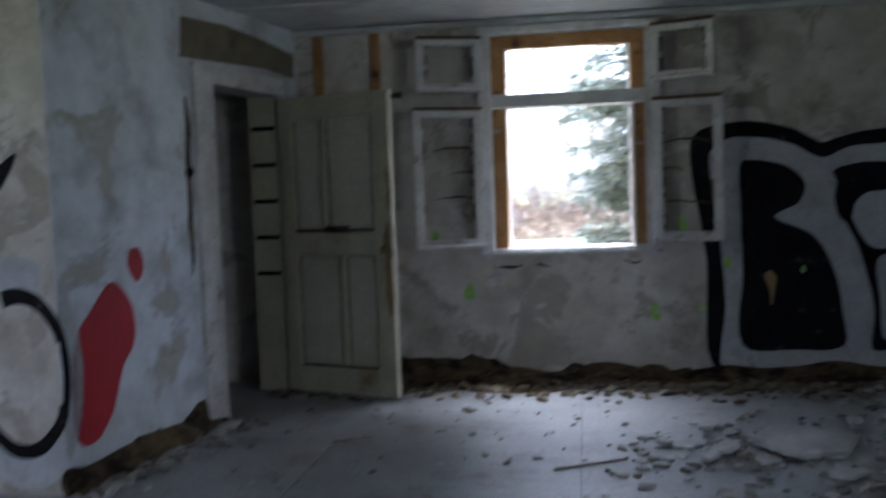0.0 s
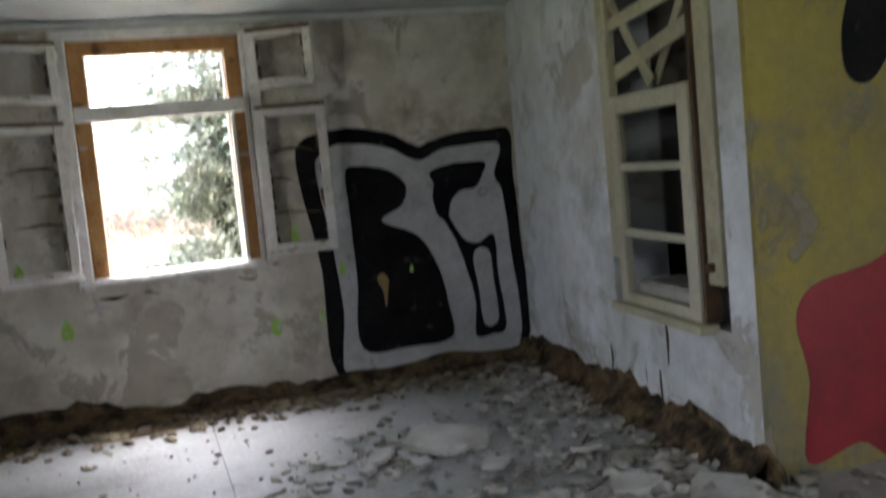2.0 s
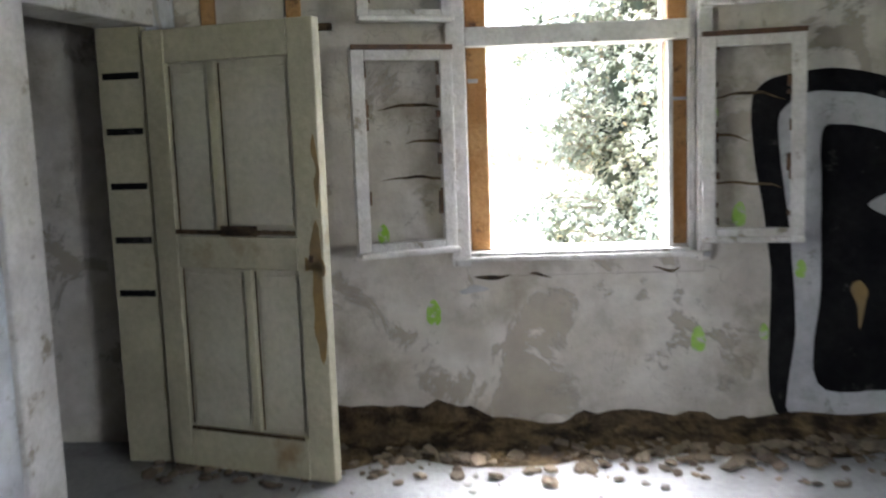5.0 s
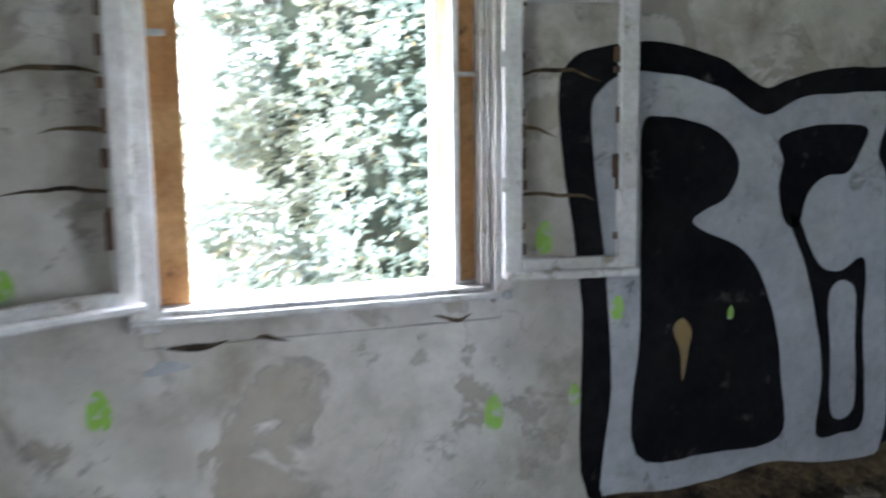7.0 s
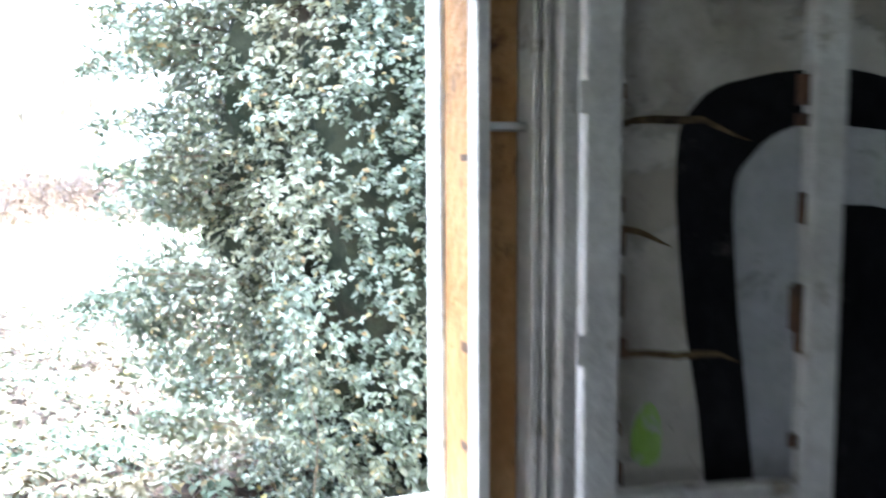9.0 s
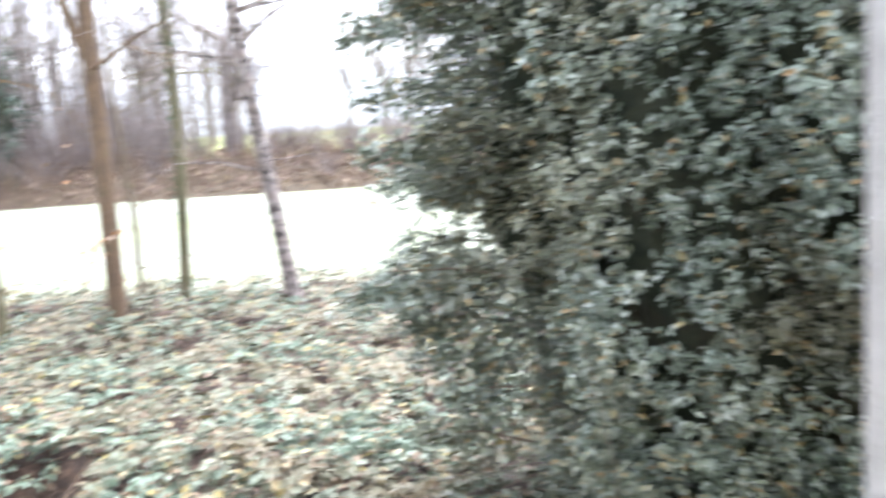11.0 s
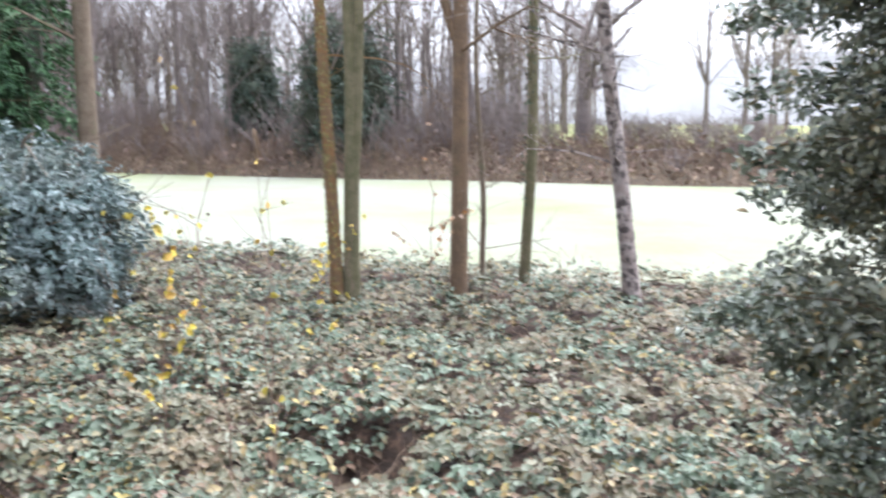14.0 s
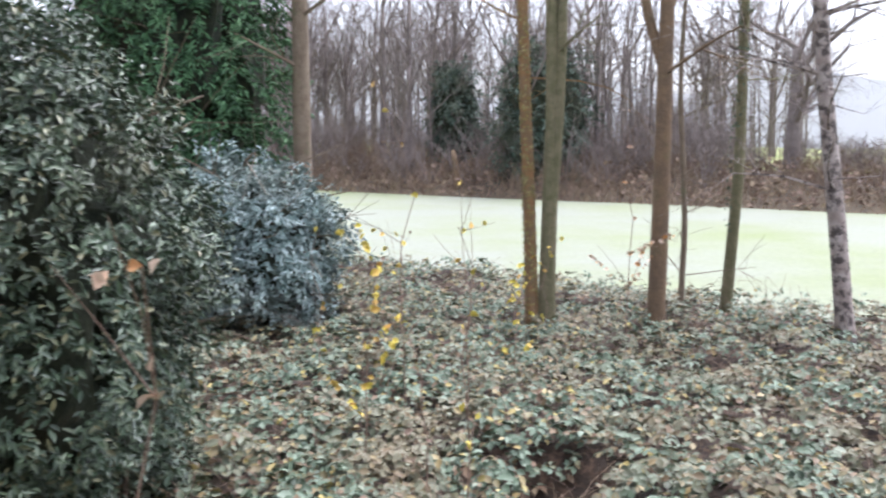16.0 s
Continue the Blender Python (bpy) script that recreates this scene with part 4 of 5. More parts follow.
def leaves(name, centres, normals, sizes, material, seed, parent=None, slim=0.55, fold=0.25, heading=None):
    """Many folded leaves: six points and two quads each."""
    r = np.random.RandomState(seed)
    n = len(centres)
    nrm = normals / np.maximum(np.linalg.norm(normals, axis=1, keepdims=True), 1e-6)
    rnd = r.normal(size=(n, 3))
    along = np.cross(nrm, rnd) if heading is None else heading - nrm * (heading * nrm).sum(1, keepdims=True)
    along /= np.maximum(np.linalg.norm(along, axis=1, keepdims=True), 1e-6)
    side = np.cross(nrm, along)
    L = sizes[:, None]
    W = L * slim
    mid = centres - nrm * L * 0.02
    pts = np.stack([mid - along * L * 0.5, mid - along * L * 0.05 + side * W * 0.5 + nrm * W * fold, mid + along * L * 0.22 + side * W * 0.38 + nrm * W * fold * 0.7,
                    mid + along * L * 0.5 - nrm * L * 0.12, mid + along * L * 0.22 - side * W * 0.38 + nrm * W * fold * 0.7, mid - along * L * 0.05 - side * W * 0.5 + nrm * W * fold], axis=1).reshape(-1, 3)
    me = bpy.data.meshes.new(name)
    me.vertices.add(n * 6)
    me.vertices.foreach_set("co", pts.astype(np.float32).ravel())
    me.loops.add(n * 8)
    idx = (np.arange(n)[:, None] * 6 + np.array([0, 3, 2, 1, 0, 5, 4, 3])[None]).ravel()
    me.loops.foreach_set("vertex_index", idx.astype(np.int32))
    me.polygons.add(n * 2)
    me.polygons.foreach_set("loop_start", np.arange(n * 2, dtype=np.int32) * 4)
    me.update(calc_edges=True)
    me.validate()
    me.materials.append(material)
    ob = new(name, me)
    ob.parent = parent
    return ob


HOLE = (-2.66, 14.25)


def bramble_top(x, y):
    v = Vector((x, y, 0))
    hole = math.exp(-(((x - HOLE[0]) / 0.42) ** 2 + ((y - HOLE[1]) / 0.45) ** 2))
    return -1.14 + 0.24 * noise.noise(v * 0.55) + 0.24 * noise.noise(v * 1.3) + 0.13 * noise.noise(v * 2.9 + Vector((5, 0, 0))) - 0.012 * (y - 13) - 0.62 * hole


# each bramble leaf is a spray of three to five leaflets round one stalk
R = np.random.RandomState(11)
C, N, S, A = [], [], [], []
while len(C) < 140000:
    y = 8.0 + 17.5 * R.rand() ** 1.25
    x = R.uniform(-3.2 - 0.80 * (y - 6.7), 3.4 + 0.36 * (y - 6.7))
    if ((x - HOLE[0]) / 0.42) ** 2 + ((y - HOLE[1]) / 0.42) ** 2 < 1 and R.rand() < 0.88:
        continue
    if noise.noise(Vector((x * 2.6, y * 2.6, 4))) < -0.34 and R.rand() < 0.6:
        continue
    z = bramble_top(x, y) - R.rand() ** 1.6 * 0.30
    tilt = np.array((R.normal() * 0.38, R.normal() * 0.38 - 0.18, 1.0))
    size, turn, k = R.uniform(0.07, 0.125), R.uniform(0, 6.283), R.choice((3, 3, 4, 5))
    for j in range(k):
        w = turn + (j - (k - 1) / 2) * (1.25 if k < 5 else 1.05)
        h = np.array((math.cos(w), math.sin(w), 0.0))
        C.append((x + h[0] * size * 0.55, y + h[1] * size * 0.55, z + 0.01 * j - 0.25 * size * (h * tilt).sum()))
        N.append(tilt + h * 0.28 + R.normal(size=3) * 0.10)
        A.append(h)
        S.append(size * (1.1 if 2 * j == k - 1 else R.uniform(0.8, 1.0)))
brambles = leaves("brambles", np.array(C), np.array(N), np.array(S), BRAMBLE, 1, None, 0.66, 0.12, np.array(A))
tagged(brambles, "dense low bramble thicket with green and browning leaves", "brambles", kind="stuff")
# Sheet closing the gaps between leaves; its litter brown is darkened as shade.
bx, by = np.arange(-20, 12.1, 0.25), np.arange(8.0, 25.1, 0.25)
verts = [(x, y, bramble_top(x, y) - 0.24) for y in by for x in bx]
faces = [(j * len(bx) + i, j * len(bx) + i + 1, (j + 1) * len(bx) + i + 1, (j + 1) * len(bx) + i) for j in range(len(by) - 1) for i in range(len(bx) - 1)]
tagged(mesh_of("bramble_litter", verts, faces, LITTER_SHADE, None, True), "dark brown sheet of litter and painted shade under the brambles", "leaf litter", kind="stuff")
verts, faces = [], []
for i in range(1600):
    y = 9.5 + 15 * R.rand()
    x = R.uniform(-3 - 0.75 * (y - 6.7), 2.5 + 0.3 * (y - 6.7))
    p = Vector((x, y, bramble_top(x, y) - 0.15))
    d = Vector((R.normal() * 0.5, R.normal() * 0.4, 0.9)) * R.uniform(0.25, 0.65)
    tube(verts, faces, [p, p + d * 0.6, p + d + Vector((d.x * 0.4, d.y * 0.4, -0.05))], [0.004, 0.003, 0.002], 3)
tagged(mesh_of("bramble_canes", verts, faces, TWIGS), "thin brown bramble canes rising from the thicket", "canes", kind="stuff")


# ---- trees ----
def branch(verts, faces, p, d, length, r, depth, rnd, spread=0.6, up=0.15, sides=5, tips=None, kids=(3, 4)):
    pts, radii = [p.copy()], [r]
    n = 4 if depth else 2
    for i in range(n):
        d = (d + Vector((rnd.gauss(0, 0.13), rnd.gauss(0, 0.13), rnd.gauss(0, 0.08) + up * 0.3))).normalized()
        p = p + d * (length / n)
        pts.append(p.copy())
        radii.append(r * (1 - 0.62 * (i + 1) / n))
    tube(verts, faces, pts, radii, sides)
    if tips is not None and depth <= 1:
        tips.append((pts[-1], d))
    if depth > 0:
        for k in range(rnd.randint(*kids)):
            j = rnd.randint(1, n)
            side = d.orthogonal().normalized()
            side.rotate(Matrix.Rotation(rnd.uniform(0, 6.283), 3, d))
            nd = (d * (1 - spread * 0.5) + side * spread * rnd.uniform(0.7, 1.3) + Vector((0, 0, up))).normalized()
            branch(verts, faces, pts[j], nd, length * rnd.uniform(0.45, 0.7), max(radii[j] * rnd.uniform(0.45, 0.65), 0.004), depth - 1, rnd, spread, up, max(3, sides - 1), tips, kids)


def trunk_tree(name, label, base, top, r, bark, seed, fork=None, limbs=8, limb_from=0.35, limb_len=1.8, depth=2, lean=0.15):
    """A tall tree whose trunk goes from base to top, with limbs; fork: (share of the height, offset) of a second stem."""
    rnd = random.Random(seed)
    base, top = Vector(base), Vector(top)
    ob = thing(name, label, "tree", Matrix.Translation(base))
    d = top - base
    verts, faces, pts, radii = [], [], [], []
    n = 14
    for i in range(n + 1):
        s = i / n
        pts.append(d * s + Vector((lean * noise.noise(Vector((s * 2.5, seed, 0))), lean * noise.noise(Vector((s * 2.5, seed, 5))), 0)) * min(1, s * 4))
        radii.append(r * (1.25 if i == 0 else 1.0 - 0.55 * s))
    tube(verts, faces, pts, radii, 10)
    if fork:
        k = int(fork[0] * n)
        off = Vector(fork[1])
        fp = [pts[k] + (pts[i] - pts[k]) + off * ((i - k) / (n - k)) ** 0.75 for i in range(k, n + 1)]
        tube(verts, faces, fp, [radii[i] * 0.72 for i in range(k, n + 1)], 8)
    mesh_of("trunk", verts, faces, bark, ob, True)
    verts, faces = [], []
    for i in range(limbs):
        s = limb_from + (1 - limb_from) * (i + rnd.random()) / limbs
        p = pts[0] + (pts[min(n, int(s * n))] - pts[0])
        a = rnd.uniform(0, 6.283)
        branch(verts, faces, p, Vector((math.cos(a), math.sin(a), rnd.uniform(0.0, 0.5))).normalized(), limb_len * rnd.uniform(0.6, 1.2), max(0.012, r * 0.22), depth, rnd, 0.7, 0.05, 4)
    tagged(mesh_of("branchwork", verts, faces, bark, ob), kind="stuff")
    return ob


def leaf_coat(points, normals, size, mat, seed, parent, name="crown"):
    return leaves(name, np.array(points), np.array(normals), np.random.RandomState(seed).uniform(size * 0.7, size * 1.3, len(points)), mat, seed, parent)


# the bank's trees
trunk_tree("tree", "grey-brown trunk with bare limbs beside the pond", (-11.6, 21.5, -1.9), (-11.9, 21.6, 12), 0.21, BARK, 21)
t = trunk_tree("tree", "orange-barked trunk with lichen beside the pond", (-6.22, 21.0, -1.9), (-6.95, 21.2, 11), 0.12, BARK_ORANGE, 22)
lichen_tree = t
t = trunk_tree("tree", "grey mossy trunk beside the pond", (-6.02, 21.1, -1.9), (-6.15, 21.5, 12), 0.15, BARK_MOSS, 23, (0.15, (0.45, 0.0, 0)))
t = trunk_tree("tree", "brown forked trunk beside the pond", (-4.2, 21.4, -1.9), (-4.15, 21.5, 11), 0.155, BARK_BROWN, 24, (0.36, (-1.6, 0.1, 0)), lean=0.08)
t = trunk_tree("tree", "thin dark sapling with bare twigs beside the pond", (-4.32, 23.2, -1.9), (-4.45, 23.3, 6), 0.06, BARK, 25, None, 16, 0.08, 1.1, 2, 0.1)
t3 = trunk_tree("tree", "slim mossy trunk with climbing ivy beside the pond", (-3.62, 23.6, -1.9), (-3.30, 23.7, 11), 0.11, BARK_MOSS, 26)
birch = trunk_tree("birch_tree", "leaning birch with peeling pale bark beside the pond", (-1.40, 22.6, -1.9), (-3.0, 22.6, 11), 0.15, BARK_BIRCH, 27, None, 20, 0.22, 2.4, 2, 0.25)
rr = random.Random(3)
P, Q = [], []
for i in range(700):
    s = rr.uniform(0.15, 1.0)
    a = rr.uniform(0, 6.283)
    P.append(Vector((0.32 * s + 0.13 * math.cos(a), 0.1 * s + 0.13 * math.sin(a), 12.9 * s)))
    Q.append((math.cos(a), math.sin(a), 0.3))
leaf_coat(P, Q, 0.07, LAUREL, 4, t3, "ivy")
P, Q = [], []
for i in range(1500):
    s = rr.uniform(0.02, 1.0)
    a = rr.uniform(0, 6.283)
    r = 0.125 * (1 - 0.4 * s)
    P.append(Vector((-0.73 * s + r * math.cos(a), 0.2 * s + r * math.sin(a), 12.9 * s)))
    Q.append((math.cos(a), math.sin(a), 0.3))
leaf_coat(P, Q, 0.06, LICHEN, 14, lichen_tree, "lichen")

# thin branches with last yellow leaves
def sapling(x, y, z, h, seed, mat, n_leaves, label, size=0.07, bend=0.2):
    rnd = random.Random(seed)
    ob = thing("sapling", label, "sapling", Matrix.Translation((x, y, z)), "saplings in the brambles")
    verts, faces, tips = [], [], []
    pts = [Vector((bend * s * s * rnd.uniform(-1, 1) + 0.04 * noise.noise(Vector((s * 3, seed, 0))), bend * s * s * rnd.uniform(-1, 1), h * s)) for s in [i / 7 for i in range(8)]]
    tube(verts, faces, pts, [0.009 * (1 - 0.7 * i / 7) for i in range(8)], 5)
    P, Q = [], []
    for i in range(5):
        k = rnd.randint(2, 6)
        d = Vector((rnd.gauss(0, 1), rnd.gauss(0, 1), rnd.uniform(0.5, 1.6))).normalized()
        branch(verts, faces, pts[k], d, h * 0.22, 0.004, 0, rnd, sides=3)
        for j in range(max(1, n_leaves // 6)):
            P.append(pts[k] + d * h * 0.22 * rnd.random())
            Q.append((rnd.gauss(0, 1), rnd.gauss(0, 1), 0.6))
    for j in range(n_leaves // 4 + 1):
        P.append(pts[rnd.randint(3, 7)] + Vector((rnd.gauss(0, 0.03), rnd.gauss(0, 0.03), 0)))
        Q.append((rnd.gauss(0, 1), rnd.gauss(0, 1) - 1, 0.4))
    mesh_of("stem", verts, faces, TWIGS, ob)
    lv = leaves("leaf", np.array(P), np.array(Q), np.random.RandomState(seed).uniform(size * 0.7, size * 1.2, len(P)), mat, seed, ob, 0.7)
    lv["kind"] = "stuff"
    return ob


for i, (x, y, h, k, mat) in enumerate(((-4.25, 15.2, 2.7, 6, YELLOW), (-4.36, 13.5, 2.45, 60, YELLOW), (-3.4, 13.0, 2.0, 8, TWIGS), (-3.12, 13.2, 2.6, 8, YELLOW), (-5.05, 15.2, 3.75, 12, YELLOW), (-4.56, 17.0, 1.75, 26, YELLOW), (-5.3, 19.5, 1.8, 14, YELLOW),
                                        (-2.6, 12.2, 1.0, 8, BRAMBLE), (-6.6, 15.6, 2.2, 8, YELLOW), (-1.2, 18.0, 1.0, 6, TWIGS), (-2.2, 20.5, 1.3, 8, BRAMBLE), (-7.1, 18.2, 1.9, 5, TWIGS), (-4.2, 20.0, 3.7, 54, AUTUMN))):
    sapling(x, y, -1.6, h, 40 + i, mat, k, "thin bare sapling with a few yellow leaves" if mat is YELLOW else "thin brown sapling in the brambles", 0.085)
near = sapling(-1.62, 8.55, -1.75, 3.1, 71, AUTUMN, 16, "slender twig with pale orange autumn leaves near the window", 0.075, 0.25)


def leafy_bush(name, label, category, centre, radii, count, size, mat, seed, droop=0.2, rough=0.35, slim=0.55, stems=True, sprig=9, gaps=-0.32):
    """A bush or crown: lobed shell of leaves over a dark core for the shade inside, with stems from the ground."""
    rnd = np.random.RandomState(seed)
    c = Vector(centre)
    ob = thing(name, label, category, Matrix.Translation((c.x, c.y, -1.75)))
    P, Q, H = [], [], []
    while len(P) < count:
        v = Vector(rnd.normal(size=3)).normalized()
        if v.z < -0.85:
            continue
        lobes = 1 + rough * noise.noise(v * 2.3 + Vector((seed, 0, 0))) + rough * 0.6 * noise.noise(v * 6 + Vector((0, seed, 0)))
        depth = 1 - min(0.17, abs(rnd.normal()) * 0.09)
        q = Vector((v.x * radii[0], v.y * radii[1], v.z * radii[2])) * lobes * depth
        q.z += c.z + 1.75
        if q.z < 0.05:
            continue
        if noise.noise(q * (0.19 / size) + Vector((seed, 3, 1))) < gaps:
            # a hollow: the sprig sits deeper
            q = Vector((q.x * 0.86, q.y * 0.86, q.z))
        # one sprig: leaves along a short twig that points outwards
        d = Vector((v.x + rnd.normal() * 0.55, v.y + rnd.normal() * 0.55, 0.5 * v.z - droop + rnd.normal() * 0.45)).normalized()
        length = size * rnd.uniform(2.2, 4.6)
        for j in range(sprig):
            s = (j + rnd.rand()) / sprig
            out = Vector(rnd.normal(size=3))
            out = (out - d * out.dot(d)).normalized()
            P.append(q + d * (length * (s - 0.3)) + out * size * 0.45)
            H.append(out + d * 0.7)
            Q.append((v.x * 0.7 + rnd.normal() * 0.45, v.y * 0.7 + rnd.normal() * 0.45, 0.75 + rnd.normal() * 0.45))
    leaves("crown", np.array(P), np.array(Q), rnd.uniform(size * 0.65, size * 1.35, len(P)), mat, seed, ob, slim, 0.25, np.array(H))
    # Near-black core: the shade between the leaves is put into its colour.
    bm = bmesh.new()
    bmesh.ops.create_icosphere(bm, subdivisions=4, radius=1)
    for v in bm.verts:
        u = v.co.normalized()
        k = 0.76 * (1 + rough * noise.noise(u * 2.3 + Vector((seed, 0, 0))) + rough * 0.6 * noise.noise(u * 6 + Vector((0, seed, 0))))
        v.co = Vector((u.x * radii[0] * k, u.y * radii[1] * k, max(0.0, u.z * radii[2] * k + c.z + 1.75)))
    part("inner_foliage", bm, INNER, ob, "dark core standing in for the shade between leaves")
    if stems:
        verts, faces = [], []
        r2 = random.Random(seed)
        for k in range(14):
            a = r2.uniform(0, 6.283)
            p = Vector((0, 0, r2.uniform(0, 2 * radii[2])))
            branch(verts, faces, p, Vector((math.cos(a), math.sin(a), 0.25)).normalized(), radii[0] * 1.08, 0.03, 1, r2, 0.6, 0.05, 4)
        tube(verts, faces, [Vector((0, 0, 0)), Vector((0.05, 0, radii[2])), Vector((0, 0.05, c.z + 1.75 + radii[2] * 0.8))], [0.14, 0.11, 0.04], 8)
        tagged(mesh_of("branchwork", verts, faces, BARK, ob), kind="stuff")
    return ob


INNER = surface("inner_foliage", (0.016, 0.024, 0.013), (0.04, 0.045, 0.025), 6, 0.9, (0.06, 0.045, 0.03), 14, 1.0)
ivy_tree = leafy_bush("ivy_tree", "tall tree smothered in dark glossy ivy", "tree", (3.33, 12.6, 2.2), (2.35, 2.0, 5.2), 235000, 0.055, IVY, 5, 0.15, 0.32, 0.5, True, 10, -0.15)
# a leafy bough reaching over the brambles
rnd = np.random.RandomState(8)
P, Q, verts, faces = [], [], [], []
r2 = random.Random(8)
for k in range(44):
    z0 = r2.uniform(-0.6, 4.6)
    a = Vector((1.35, 12.6 + r2.uniform(-0.6, 0.8), z0))
    L = r2.uniform(0.5, 1.25) * (1.25 if 0.2 < z0 < 1.0 else 0.9)
    b = a + Vector((-L, r2.uniform(-0.3, 0.5), r2.uniform(-0.25, 0.15)))
    tube(verts, faces, [a - Vector((3.25, 12.6, -1.75)), a.lerp(b, 0.5) + Vector((0, 0, 0.05)) - Vector((3.25, 12.6, -1.75)), b - Vector((3.25, 12.6, -1.75))], [0.014, 0.009, 0.004], 4)
    for i in range(210):
        s = rnd.rand() ** 0.7
        P.append(a.lerp(b, s) + Vector(rnd.normal(size=3) * 0.10 * (1.15 - s * 0.6)) - Vector((3.25, 12.6, -1.75)))
        Q.append((rnd.normal() * 0.6, rnd.normal() * 0.6 - 0.3, 1.0))
tagged(mesh_of("bough", verts, faces, BARK, ivy_tree), kind="stuff")
leaves("bough_leaves", np.array(P), np.array(Q), rnd.uniform(0.055, 0.11, len(P)), IVY, 9, ivy_tree, 0.5)
leafy_bush("rhododendron", "rounded blue-green rhododendron bush beside the pond", "bush", (-10.2, 18.2, -0.25), (1.6, 1.5, 1.55), 20000, 0.12, RHODO, 6, 0.3, 0.3, 0.35)
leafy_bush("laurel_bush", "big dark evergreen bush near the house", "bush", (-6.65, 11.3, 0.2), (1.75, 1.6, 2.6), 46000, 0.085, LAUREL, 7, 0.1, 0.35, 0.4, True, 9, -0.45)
leafy_bush("laurel_bush", "dark low evergreen bush over the brambles", "bush", (-7.9, 13.2, -1.2), (1.2, 1.0, 0.9), 6000, 0.09, LAUREL, 17, 0.2, 0.35)
leafy_bush("cypress_tree", "tall dark green conifer with drooping fronds", "tree", (-15.0, 21.2, 4.5), (2.3, 2.2, 7.5), 46000, 0.17, CONIFER, 8, 0.7, 0.35, 0.3, True, 12)
for i, (x, y, h, w) in enumerate(((-23.7, 59, 5.2, 3.0), (-31.6, 62, 4.6, 1.7))):
    leafy_bush("fir_tree", "dark green fir on the far bank, colour paled for mist", "tree", (x, y, h * 0.5 - 0.2), (w, w, h), 9000, 0.26, FIR, 30 + i, 0.5, 0.45, 0.35, True, 9, -0.1)


# ---- the far bank ----
def bare_tree(name, label, h, r, seed, spread, kids=(3, 4), depth=4, bark=BARK_FAR):
    rnd = random.Random(seed)
    ob = thing(name, label, "tree")
    verts, faces = [], []
    pts = [Vector((0.15 * noise.noise(Vector((i, seed, 0))), 0.15 * noise.noise(Vector((i, 0, seed))), h * 0.55 * i / 5)) for i in range(6)]
    tube(verts, faces, pts, [r * (1.3 if i == 0 else 1 - 0.09 * i) for i in range(6)], 8)
    mesh_of("trunk", verts, faces, bark, ob, True)
    verts, faces = [], []
    for k in range(9):
        a = rnd.uniform(0, 6.283)
        d = Vector((math.cos(a) * spread, math.sin(a) * spread, 1.0)).normalized()
        branch(verts, faces, pts[rnd.randint(2, 5)], d, h * rnd.uniform(0.28, 0.45), r * rnd.uniform(0.3, 0.5), depth - 1, rnd, 0.75, 0.1, 5, None, kids)
    mesh_of("crown", verts, faces, bark, ob)
    return ob


oak = bare_tree("oak_tree", "broad bare oak on the far bank", 13, 0.50, 4, 1.3, (4, 5), 5)
oak.matrix_world = pose(-9.7, 62.7, -0.4)
kinds = [bare_tree("bare_tree", "leafless tree in the misty wood across the pond", h, r, s, sp, (3, 5), 4) for h, r, s, sp in ((17, 0.19, 1, 0.5), (20, 0.24, 2, 0.4), (13, 0.14, 3, 0.8), (18, 0.20, 7, 0.6))]
for k in kinds:
    k["group"] = "wood across the pond"
rnd = random.Random(12)
spots = []
for i in range(85):
    x = rnd.uniform(-75, -15)
    spots.append((x, rnd.uniform(57, 88)))
spots += [(rnd.uniform(-6, 30), rnd.uniform(85, 125)) for _ in range(14)]
for i, (x, y) in enumerate(spots):
    m = pose(x, y, ground_height(x, y) - 0.1, 0, 0, rnd.uniform(0, 360))
    if i < 4:
        kinds[i].matrix_world = m
    else:
        copy_thing(kinds[i % 4], m)
verts, faces = [], []
tube(verts, faces, [Vector((0, 0, -0.3)), Vector((-0.05, 0, 0.8)), Vector((-0.22, 0, 1.7)), Vector((-0.34, 0, 2.4))], [0.30, 0.22, 0.19, 0.12], 9)
snag = tagged(mesh_of("tree_stump", verts, faces, BARK_BROWN, None, True), "dark broken stump standing on the far shore", "tree stump")
snag.matrix_world = Matrix.Translation((-28.2, 56.4, ground_height(-28.2, 56.4)))
# brown brushwood along the far shore, and hedges beyond the meadow
verts, faces = [], []
for i in range(38000):
    x = rnd.uniform(-75, 40)
    y = rnd.uniform(54.6, 63) if rnd.random() < 0.75 else rnd.uniform(63, 66)
    p = Vector((x, y, ground_height(x, y) - 0.1))
    h = rnd.uniform(0.3, 1.5) * (1.9 if x < -14 else 1.0) * max(0.35, 0.75 + 1.1 * noise.noise(Vector((x * 0.22, y * 0.3, 1))))
    d = Vector((rnd.gauss(0, 0.5), rnd.gauss(0, 0.3), 1)).normalized() * h
    w = rnd.uniform(0.012, 0.035)
    verts += [p, p + Vector((w, 0, 0)), p + d + Vector((w * 0.3, 0, 0)), p + d * 0.97]
    q = len(verts)
    faces.append((q - 4, q - 3, q - 2, q - 1))
tagged(mesh_of("brushwood", verts, faces, TWIGS), "brown leafless brushwood along the far shore", "brushwood", kind="stuff")
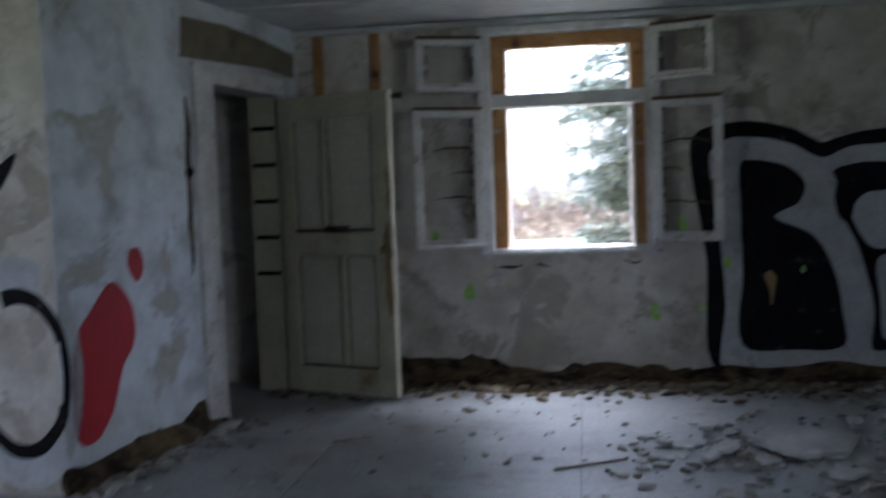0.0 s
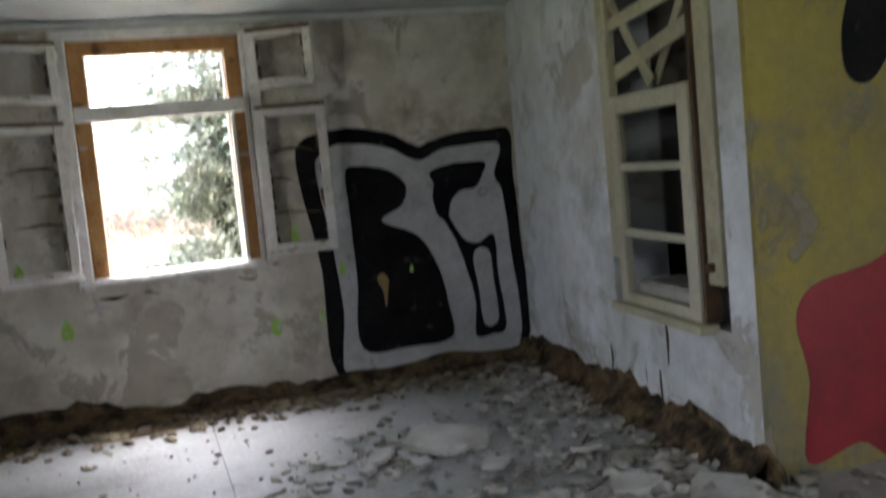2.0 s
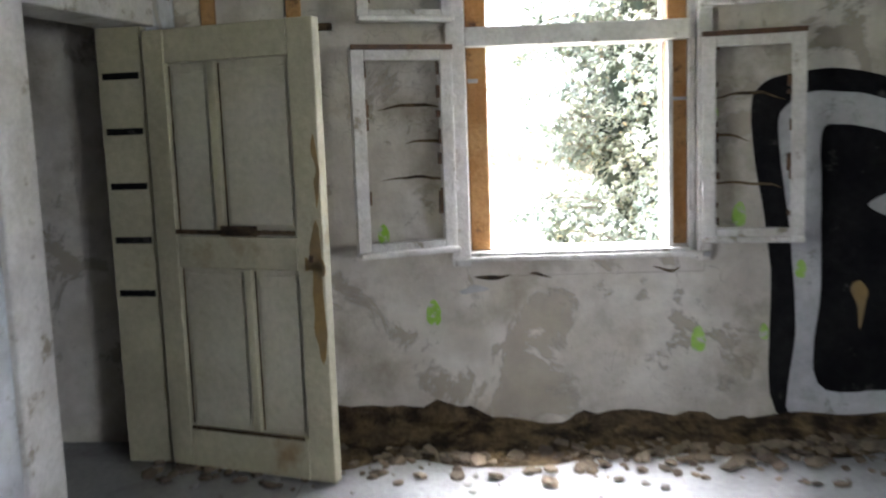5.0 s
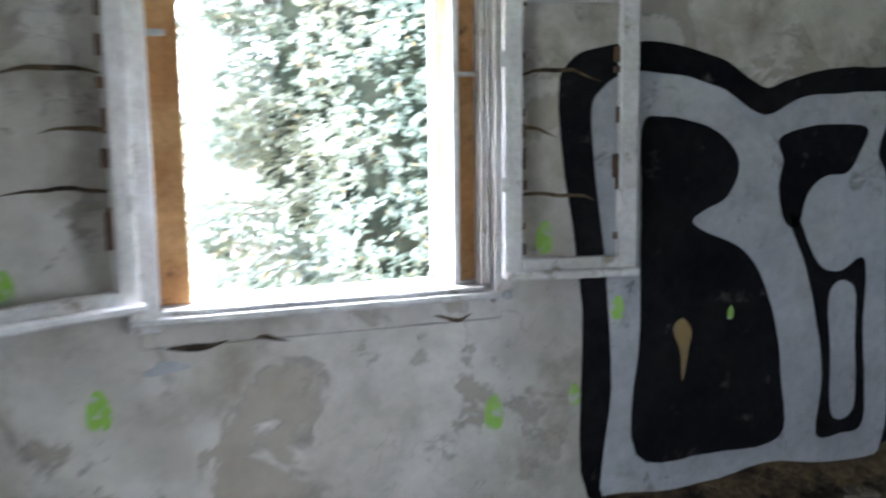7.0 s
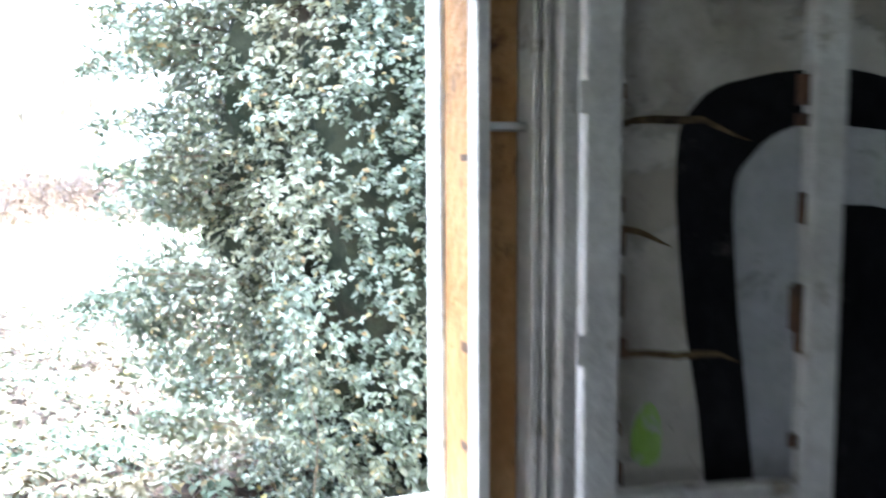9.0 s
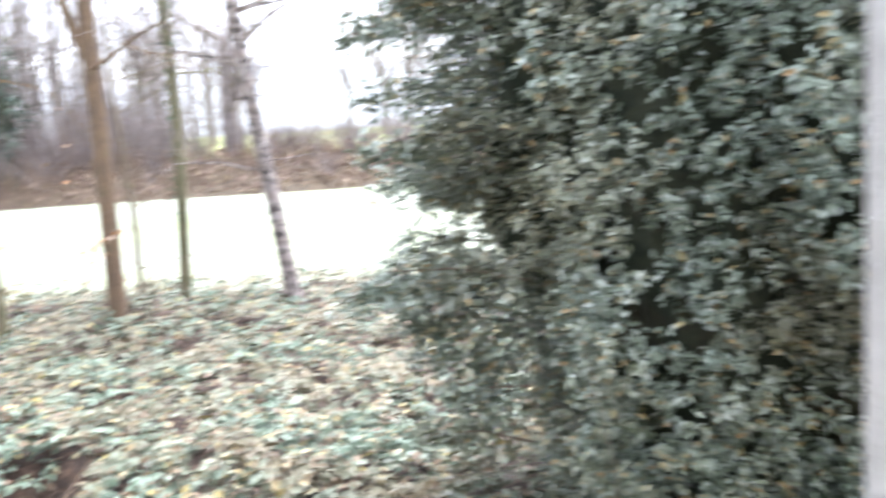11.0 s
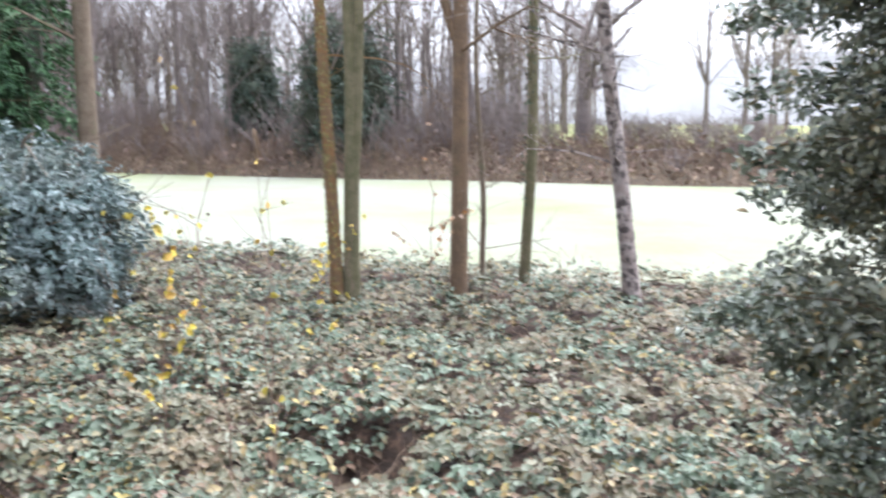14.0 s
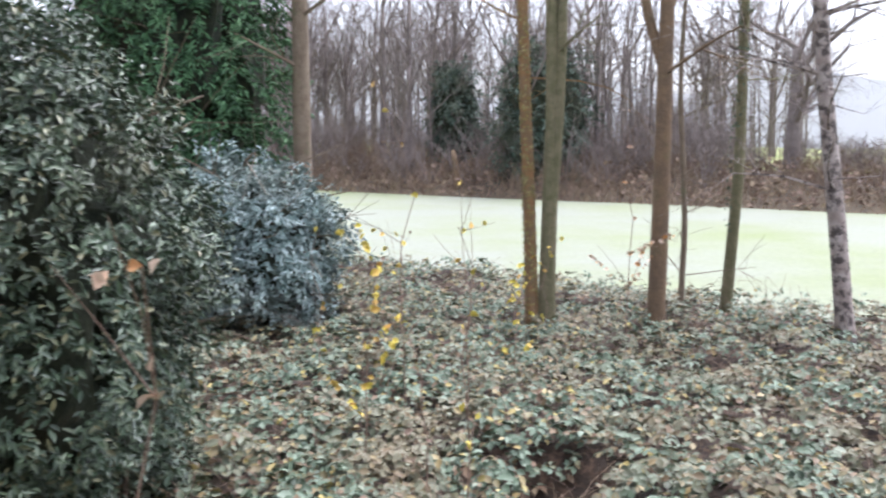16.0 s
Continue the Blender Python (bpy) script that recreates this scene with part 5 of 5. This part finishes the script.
# the thin stems and twigs of the wood behind
verts, faces = [], []
for i in range(330):
    x, y = rnd.uniform(-85, -12), rnd.uniform(60, 95)
    p, h, r = Vector((x, y, ground_height(x, y) - 0.2)), rnd.uniform(6, 15), rnd.uniform(0.05, 0.13)
    q = p + Vector((rnd.gauss(0, 0.5), rnd.gauss(0, 0.5), h))
    tube(verts, faces, [p, p.lerp(q, 0.5) + Vector((rnd.gauss(0, 0.2), 0, 0)), q], [r, r * 0.7, r * 0.2], 4)
    for k in range(22):
        s = rnd.uniform(0.12, 1.0)
        a = p.lerp(q, s)
        d = Vector((rnd.gauss(0, 1), rnd.gauss(0, 1), rnd.uniform(0.1, 1.1))).normalized() * rnd.uniform(0.8, 3.0) * (1.2 - 0.6 * s)
        tube(verts, faces, [a, a + d * 0.55, a + d + Vector((0, 0, 0.25))], [r * 0.28, r * 0.2, 0.01], 3)
for i in range(420):
    # many-stemmed shrubs under the trees
    x, y = rnd.uniform(-80, -13), rnd.uniform(56.5, 72)
    if rnd.random() < 0.25:
        x = rnd.uniform(-13, 35)
    p = Vector((x, y, ground_height(x, y) - 0.1))
    tall = rnd.uniform(2.2, 5.0) if x < -13 else rnd.uniform(1.2, 2.4)
    for k in range(16):
        d = Vector((rnd.gauss(0, 0.45), rnd.gauss(0, 0.35), 1)).normalized() * tall * rnd.uniform(0.6, 1.1)
        a, e = p + d * 0.5, p + d + Vector((d.x * 0.25, d.y * 0.25, 0))
        tube(verts, faces, [p, a, e], [0.028, 0.02, 0.008], 3)
        for j in range(4):
            f = a.lerp(e, rnd.random())
            tube(verts, faces, [f, f + Vector((rnd.gauss(0, 0.4), rnd.gauss(0, 0.4), rnd.uniform(0.1, 0.7)))], [0.014, 0.006], 3)
tagged(mesh_of("far_wood", verts, faces, BARK_FAR), "thin leafless stems of the misty wood across the pond", "wood", kind="stuff")
P = [(x, y, ground_height(x, y) + abs(rnd.gauss(0, 0.5))) for x, y in [(rnd.uniform(-70, 35), rnd.uniform(55, 62)) for _ in range(9000)]]
tagged(leaves("dead_bracken", np.array(P), np.random.RandomState(2).normal(size=(9000, 3)) + np.array([0, -0.5, 0.6]), np.random.RandomState(3).uniform(0.15, 0.45, 9000), TWIGS, 5), "rust-brown dead bracken on the far bank", "bracken", kind="stuff")
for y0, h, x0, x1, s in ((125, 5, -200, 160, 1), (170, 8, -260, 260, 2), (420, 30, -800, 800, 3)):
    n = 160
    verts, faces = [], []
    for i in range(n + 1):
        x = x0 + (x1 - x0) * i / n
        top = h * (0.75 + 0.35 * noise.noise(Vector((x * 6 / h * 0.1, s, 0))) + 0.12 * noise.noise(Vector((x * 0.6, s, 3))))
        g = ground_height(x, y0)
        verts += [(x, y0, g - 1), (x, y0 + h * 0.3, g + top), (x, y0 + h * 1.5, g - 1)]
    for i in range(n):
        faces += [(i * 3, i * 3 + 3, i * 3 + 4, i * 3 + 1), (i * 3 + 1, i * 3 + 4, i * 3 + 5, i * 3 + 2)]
    tagged(mesh_of("backdrop", verts, faces, MIST), "distant line of bare woods and hills, mist painted in as a glow", "distant woods", kind="structure")


# ---- floor panels ----
fx = [-4.6, -3.3, -2.05, -0.75, 0.58, 1.85, 3.1, 4.2, 5.3]
fy = [-2.4, 0.6, 3.4, 6.49]
k = 0
for i in range(len(fx) - 1):
    for j in range(len(fy) - 1):
        g = 0.0025
        part("panel", boxes((fx[i] + g, fx[i + 1] - g, fy[j] + g, fy[j + 1] - g, -0.0058, 0.0), bevel=0.0015), FLOOR, floor)
